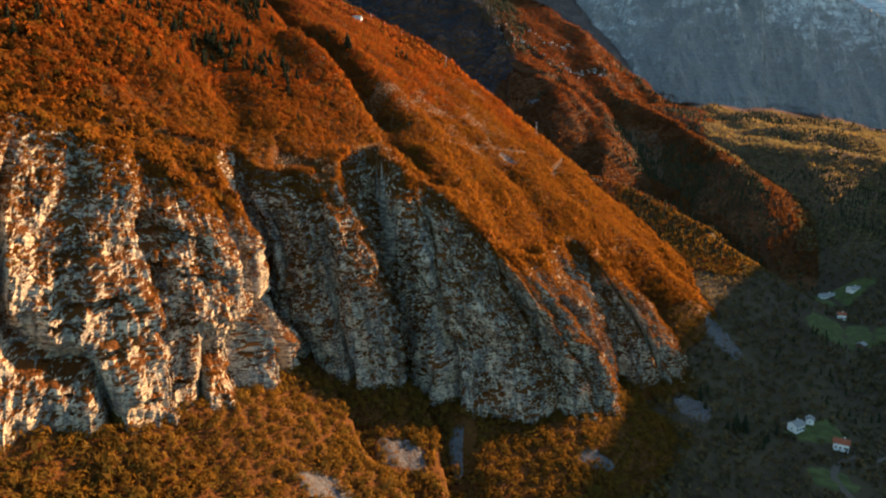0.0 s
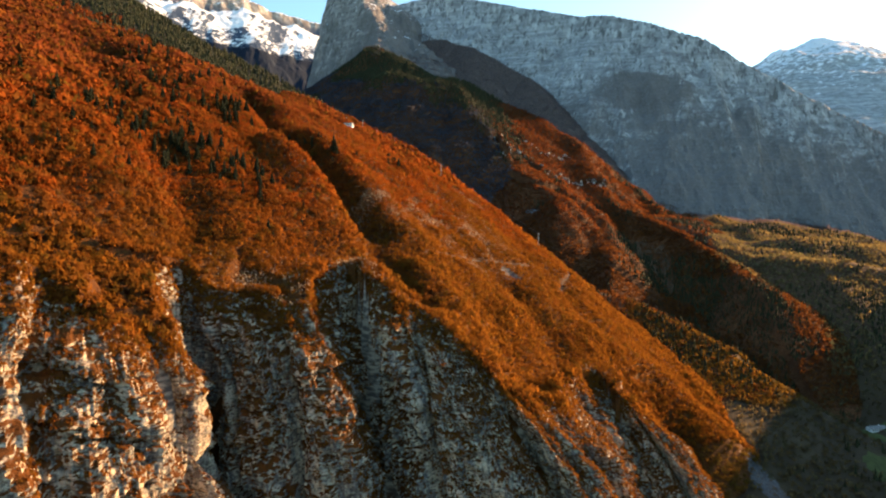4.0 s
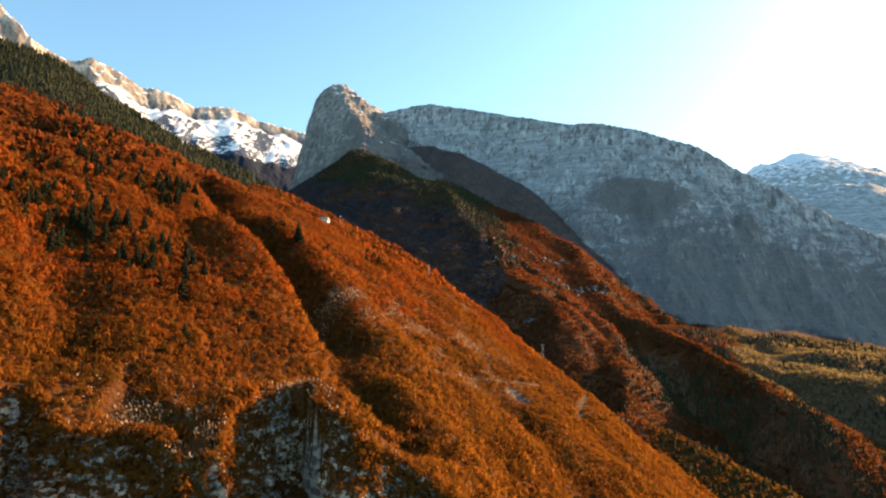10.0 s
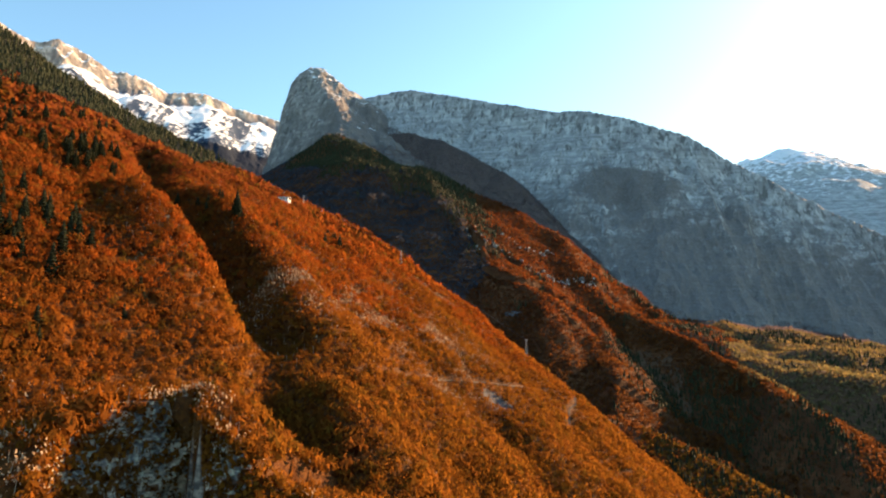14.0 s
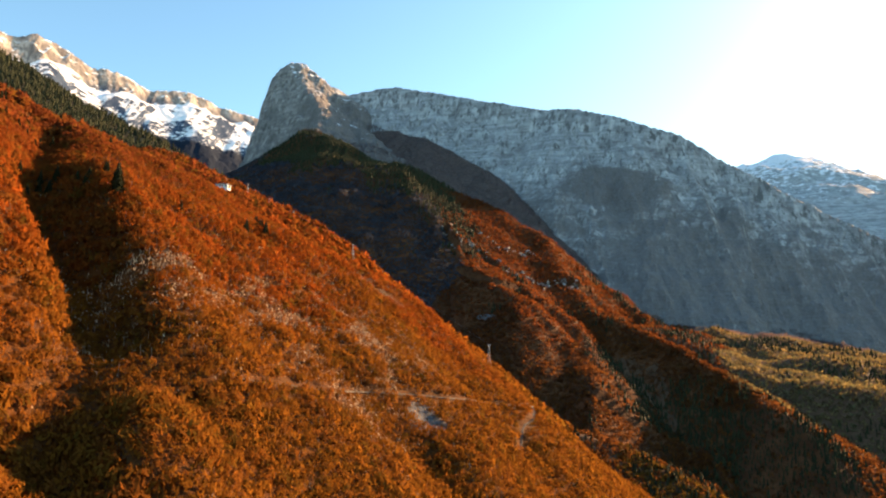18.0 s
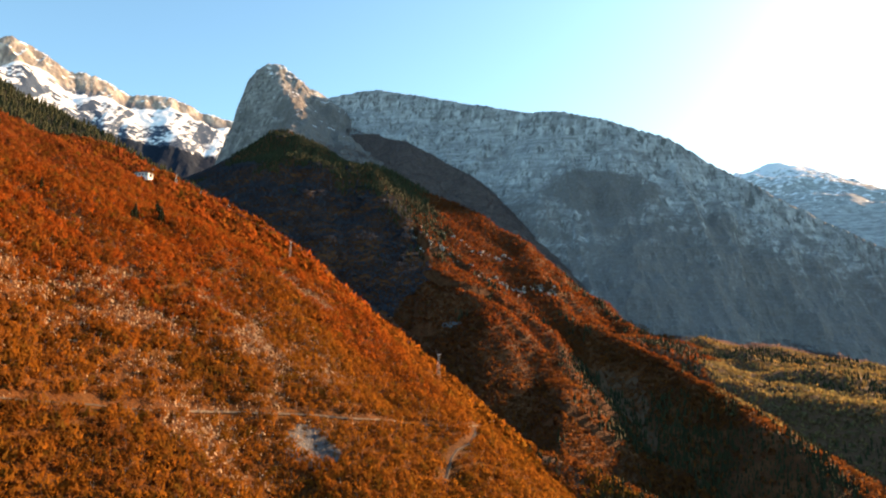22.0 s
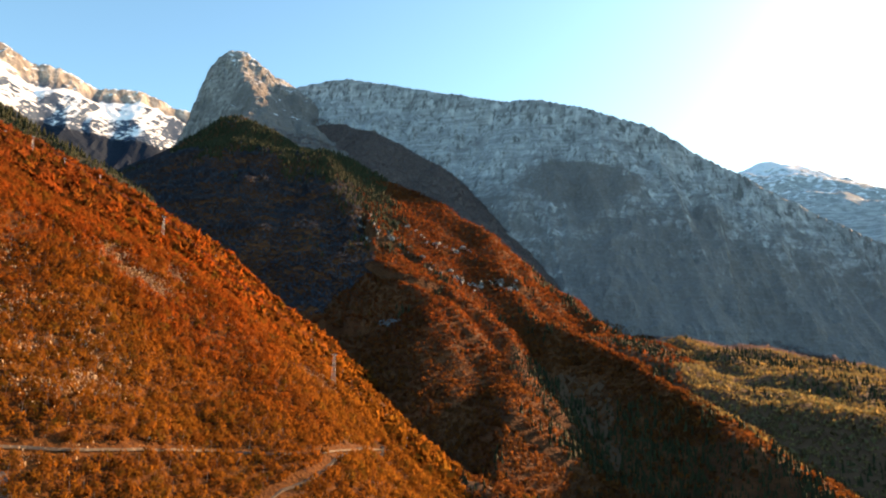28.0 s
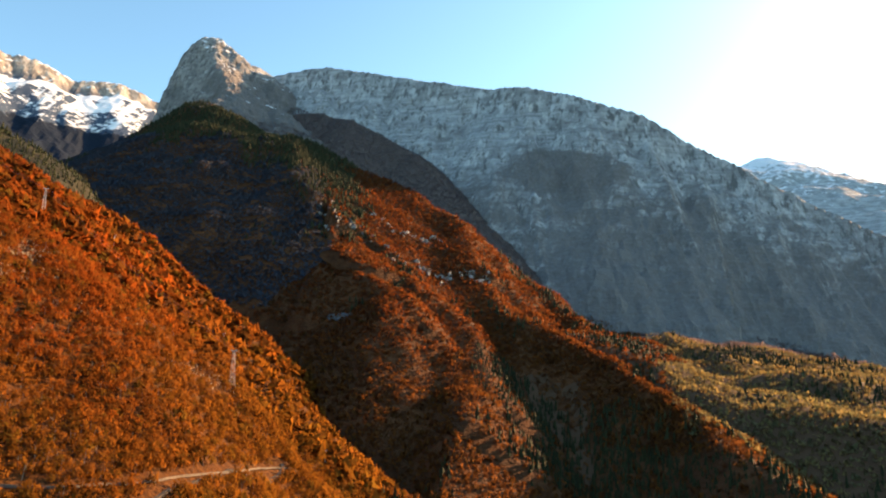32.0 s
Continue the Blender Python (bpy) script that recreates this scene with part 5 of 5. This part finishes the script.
# the many small ones, and the pale bare trunks that stand among them
grit = np.random.default_rng(31)
spots = np.array([rock_place() for _ in range(13000)])
Zs = land(spots[:, 0], spots[:, 1])
many = len(spots)
out = np.array([0.74, -0.56, 0.37]) + grit.normal(0, 0.33, (many, 3))
out /= np.linalg.norm(out, axis=1, keepdims=True)
flat = np.cross(out, np.array([0, 0, 1.0]))
flat /= np.linalg.norm(flat, axis=1, keepdims=True)
steep = np.cross(flat, out)
size = 0.1 + 0.3 * grit.random((many, 1)) ** 2
mid = np.concatenate([spots, (Zs + grit.uniform(0.8, 2.5, many))[:, None]], 1)
corners = [mid + size * (a * flat * grit.uniform(0.3, 0.9, (many, 1)) + b * steep * grit.uniform(0.5, 1.9, (many, 1)) + 0.2 * out * grit.uniform(-1, 1, (many, 1))) for a, b in ((-1, -1), (1, -1), (1, 1), (-1, 1))]
V = np.stack(corners + [mid - 0.9 * size * out], 1)
block_faces = np.array([(0, 1, 2), (0, 2, 3), (1, 0, 4), (2, 1, 4), (3, 2, 4), (0, 3, 4)])
F = (block_faces[None] + 5 * np.arange(many)[:, None, None]).reshape(-1, 3)
tagged(new("small_rocks", mesh_of("small_rocks", V.reshape(-1, 3), F, FLECK)), "many small cream limestone rocks among the trees", "rock", kind="stuff")


def trunks(name, X, Y, low, high, rng, label):
    """Slender pale trunks, each with a fork, leaning a little."""
    n = len(X)
    Z = land(X, Y)
    H = rng.uniform(low, high, n)
    lean = rng.normal(0, 0.12, (n, 2)) * H[:, None]
    V, F = [], []
    foot = np.stack([X, Y, Z - 0.3], 1)
    top = foot + np.concatenate([lean, H[:, None]], 1)
    fork = foot + (top - foot) * 0.55
    twig = fork + np.stack([rng.normal(0, 0.2, n) * H, rng.normal(0, 0.2, n) * H, 0.4 * H], 1)
    for a, b, r in ((foot, top, 0.12), (fork, twig, 0.07)):
        base = sum(len(v) for v in V)
        for k in range(3):
            V.append(a + np.array([r * math.cos(2.1 * k), r * math.sin(2.1 * k), 0]))
        V.append(b)
        i = np.arange(n)
        for k in range(3):
            F.append(np.stack([base + k * n + i, base + ((k + 1) % 3) * n + i, base + 3 * n + i], 1))
    return tagged(new(name, mesh_of(name, np.concatenate(V), np.concatenate(F), PALE_BARK)), label, "trunks", kind="stuff")


PALE_BARK = plain("pale_bark", (0.40, 0.29, 0.19), 0.85, 0, 0.3, 1.0)
spots = np.array([rock_place() for _ in range(700)])
trunks("pale_trunks", spots[:, 0], spots[:, 1], 3.0, 5.5, grit, "slender pale bare trunks among the rocks")
X, Y = grit.uniform(-140, 190, 1600), grit.uniform(520, 800, 1600)
ok = ~open_ground(X, Y)
trunks("wood_trunks", X[ok], Y[ok], 3.0, 5.0, grit, "slender grey trunks showing through the autumn canopy")

# ---- the white hut on the slope ----
PLASTER = plain("white_plaster", (0.80, 0.78, 0.74), 0.8, 0, 0.08, 0.6)
ROOF_GREY = plain("grey_sheet_roof", (0.2, 0.2, 0.2), 0.5, 0.0, 0.2, 0.5)
TILE = plain("red_roof_tile", (0.36, 0.10, 0.05), 0.8, 0, 0.35, 0.5)
WOOD = plain("weathered_boards", (0.16, 0.10, 0.06), 0.8, 0, 0.35, 0.3)
GLASS = plain("dark_window_glass", (0.02, 0.025, 0.03), 0.08, 0, 0.1, 0.5)
STEEL = plain("galvanised_steel", (0.48, 0.46, 0.43), 0.5, 0.3, 0.15, 0.4)
CABLE = plain("steel_cable", (0.25, 0.24, 0.23), 0.5, 0.6, 0.1, 0.5)


def window(parent, x, y, z, w, h, across):
    """A window in a wall: frame, sill and pane. across: the wall runs along x."""
    fx, fy = (w / 2, 0.07) if across else (0.07, w / 2)
    bm = bmesh.new()
    for dz in (-h / 2, h / 2):
        box(x - fx, x + fx, y - fy, y + fy, z + dz - 0.05, z + dz + 0.05, 0, bm)
    for e in (-1, 0, 1):
        ox, oy = (e * w / 2, 0) if across else (0, e * w / 2)
        box(x + ox - 0.05, x + ox + 0.05, y + oy - 0.05, y + oy + 0.05, z - h / 2, z + h / 2, 0, bm)
    frame_part = part("window", bm, WOOD, parent, "brown wooden window")
    part("pane", box(x - fx * 0.96, x + fx * 0.96, y - fy * 0.4, y + fy * 0.4, z - h / 2, z + h / 2), GLASS, frame_part)
    part("sill", box(x - fx * 1.15, x + fx * 1.15, y - fy * 1.6, y + fy * 1.6, z - h / 2 - 0.14, z - h / 2 - 0.05), PLASTER, frame_part)


def gable_roof(w, d, z, rise, over, thick, bm=None):
    """A saddle roof along x over a house w by d."""
    bm = bm or bmesh.new()
    x, y = w / 2 + over, d / 2 + over
    drop = rise * over / (d / 2)
    pts = []
    for e in (-x, x):
        pts.append([bm.verts.new(p) for p in ((e, -y, z - drop), (e, 0, z + rise), (e, y, z - drop), (e, y, z - drop + thick), (e, 0, z + rise + thick), (e, -y, z - drop + thick))])
    a, b = pts
    for k in range(6):
        bm.faces.new((a[k], a[(k + 1) % 6], b[(k + 1) % 6], b[k]))
    for c in (a[::-1], b):
        bm.faces.new((c[0], c[1], c[4], c[5]))
        bm.faces.new((c[1], c[2], c[3], c[4]))
    bmesh.ops.recalc_face_normals(bm, faces=bm.faces)
    return bm


def walls_with_gable(w, d, h, rise):
    bm = box(-w / 2, w / 2, -d / 2, d / 2, -2.5, h)
    for e in (-w / 2, w / 2 - 0.3):
        a = [bm.verts.new(p) for p in ((e, -d / 2, h), (e, d / 2, h), (e, 0, h + rise))]
        b = [bm.verts.new(p) for p in ((e + 0.3, -d / 2, h), (e + 0.3, d / 2, h), (e + 0.3, 0, h + rise))]
        bm.faces.new(a[::-1]), bm.faces.new(b)
        for k in range(3):
            bm.faces.new((a[k], a[(k + 1) % 3], b[(k + 1) % 3], b[k]))
    bmesh.ops.recalc_face_normals(bm, faces=bm.faces)
    return bm


def house(x, y, turn, w, d, h, rise, wall_mat, roof_mat, label, doors=True):
    z = height_at(x, y)
    ob = empty("house", pose(x, y, z + 0.6, 0, 0, turn), label, "house")
    part("wall", walls_with_gable(w, d, h, rise), wall_mat, ob)
    roof = part("roof", gable_roof(w, d, h + 0.02, rise, 0.6, 0.2), roof_mat, ob)
    part("chimney", box(w * 0.2 - 0.35, w * 0.2 + 0.35, 0.5, 1.2, h + rise * 0.4, h + rise + 0.9, 0.04), wall_mat, roof)
    for k in range(int(w // 2.6)):
        wx = -w / 2 + 1.5 + 2.6 * k
        for level in range(max(1, int(h // 2.7))):
            window(ob, wx, -d / 2 - 0.04, 1.5 + 2.7 * level, 1.1, 1.2, True)
    for e in (-1, 1):
        window(ob, e * (w / 2 + 0.04), 0, 1.6, 1.1, 1.2, False)
    if doors:
        part("door", box(w / 2 - 1.5, w / 2 - 0.5, -d / 2 - 0.1, -d / 2 + 0.02, 0, 2.05, 0.02), WOOD, ob, "brown wooden door")
    return ob


def hut():
    """The white two-storey hut with a terrace that looks out over the valley."""
    z = height_at(-112, 899)
    ob = empty("mountain_hut", pose(-112, 899, z - 0.2, 0, 0, -8), "white two-storey mountain hut with grey roof and terrace", "house")
    part("wall", box(-5.5, 5.5, -3.6, 3.6, -4.0, 4.4, 0.05), PLASTER, ob)
    roof = part("roof", box(-6.1, 6.3, -4.2, 4.2, 4.4, 4.7, 0.08), ROOF_GREY, ob, "flat grey sheet roof")
    part("chimney", box(-2.2, -1.5, 0.4, 1.1, 4.65, 5.7, 0.05), PLASTER, roof)
    for k in range(4):
        for level in (2.8,):
            window(ob, -4.2 + 2.6 * k, -3.64, level, 1.3, 1.3, True)
    part("opening", box(5.42, 5.56, -1.7, 1.9, 1.4, 3.6), GLASS, ob, "wide dark opening in the gable")
    part("lintel", box(5.5, 5.72, -2.0, 2.2, 3.6, 3.85, 0.03), WOOD, ob)
    deck = part("terrace", box(-13.5, -5.5, -3.2, 2.6, -1.0, 0.0, 0.06), PLASTER, ob, "pale terrace beside the hut")
    for k in range(6):
        part("post", box(-13.3 + 1.5 * k, -13.2 + 1.5 * k, -3.15, -3.05, 0, 1.0), STEEL, deck)
    part("handrail", box(-13.35, -5.6, -3.15, -3.05, 1.0, 1.08), STEEL, deck)
    part("support_wall", box(-13.3, -5.5, -3.0, 2.4, -5, -1.0), PLASTER, deck)
    return ob


hut()


# ---- the cableway: lattice pylons, poles and ropes ----
def pylon(x, y, tall, turn, label):
    z = height_at(x, y)
    ob = empty("lattice_pylon", pose(x, y, z - 0.5, 0, 0, turn), label, "pylon", "pylons of the cableway")
    foot, head = 0.06 * tall, 0.018 * tall
    corners = [(-1, -1), (1, -1), (1, 1), (-1, 1)]

    def at(k, f):
        r = foot + (head - foot) * f
        return Vector((corners[k % 4][0] * r, corners[k % 4][1] * r, tall * f))
    for k in range(4):
        part("leg", bar(at(k, 0), at(k, 1), 0.0045 * tall), STEEL, ob)
    steps = 6
    for i in range(steps):
        f0, f1 = (i / steps) ** 0.85, ((i + 1) / steps) ** 0.85
        for k in range(4):
            bm = bar(at(k, f0), at(k + 1, f1), 0.0024 * tall, None, 4)
            bar(at(k, f1), at(k + 1, f1), 0.0024 * tall, bm, 4)
            part("brace", bm, STEEL, ob)
    part("cross_arm", box(-0.085 * tall, 0.085 * tall, -0.018 * tall, 0.018 * tall, tall * 0.985, tall * 1.01), STEEL, ob, "steel cross arm at the top")
    for e in (-1, 1):
        part("saddle", box(e * 0.075 * tall - 0.15, e * 0.075 * tall + 0.15, -0.035 * tall, 0.035 * tall, tall * 1.01, tall * 1.035), CABLE, ob)
    return ob


def pole(x, y, tall):
    z = height_at(x, y)
    ob = empty("pole", pose(x, y, z - 0.4), "slender pale pole standing on the brow", "pole", "poles on the brow")
    part("shaft", bar((0, 0, 0), (0, 0, tall), 0.16), STEEL, ob)
    part("cross_piece", box(-0.9, 0.9, -0.08, 0.08, tall - 0.5, tall - 0.3), STEEL, ob)
    for e in (-0.8, 0.8):
        part("insulator", bar((e, 0, tall - 0.3), (e, 0, tall), 0.07), PLASTER, ob)
    return ob


PYLONS = [(-98, 931, 14), (4, 905, 15), (121, 862, 19)]
for x, y, tall in PYLONS:
    pylon(x, y, tall, 35, "pale steel lattice pylon standing in the wood")
for x, y, tall in [(-119, 934, 9), (-57, 945, 9), (30, 936, 8), (164, 882, 7), (-80, 940, 8), (100, 925, 6)]:
    pole(x, y, tall)


def rope(p, q, sag, r, label):
    pts = [Vector(p).lerp(Vector(q), k / 24) - Vector((0, 0, sag * 4 * (k / 24) * (1 - k / 24))) for k in range(25)]
    bm = bmesh.new()
    for a, b in zip(pts, pts[1:]):
        bar(a, b, r, bm, 4)
    me = bpy.data.meshes.new("cable")
    bm.to_mesh(me)
    bm.free()
    me.materials.append(CABLE)
    return tagged(new("cable", me), label, "cable", "ropes of the cableway")


for (x0, y0, h0), (x1, y1, h1) in zip(PYLONS, PYLONS[1:]):
    for e in (-1, 1):
        rope((x0 + e * 1.0, y0 + e * 0.6, height_at(x0, y0) + h0), (x1 + e * 1.0, y1 + e * 0.6, height_at(x1, y1) + h1), 3.0, 0.03, "thin dark steel rope between the pylons")

# ---- houses in the valley ----
house(248, 428, 25, 9, 7, 4.4, 2.0, PLASTER, ROOF_GREY, "white valley house with a grey roof beside the wood")
house(266, 405, -30, 9, 7, 4.4, 2.2, PLASTER, TILE, "white valley house with a red tiled roof in a meadow")
house(262, 436, 60, 6, 5, 2.8, 1.4, PLASTER, ROOF_GREY, "small pale shed beside the white house", False)
house(424, 700, 10, 17, 7, 3.0, 1.8, PLASTER, ROOF_GREY, "long low pale farm shed at the meadow's edge", False)
house(446, 690, 10, 12, 7, 3.0, 1.6, PLASTER, ROOF_GREY, "pale farm shed with a bluish roof by the meadow", False)
house(404, 640, -15, 8, 7, 4.6, 2.0, PLASTER, TILE, "lone small house on the dark valley meadow")
house(385, 575, 40, 8, 7, 3.0, 1.8, WOOD, ROOF_GREY, "wooden hay barn on the valley meadow", False)
strip("valley_road", [(238, 340), (243, 372), (262, 392), (300, 405), (360, 440), (430, 520)], (-2.6, -2.2, 2.2, 2.6), (-1.2, 0, 0, -1.2), ASPHALT, "pale lane between the valley houses", "road", road_level)
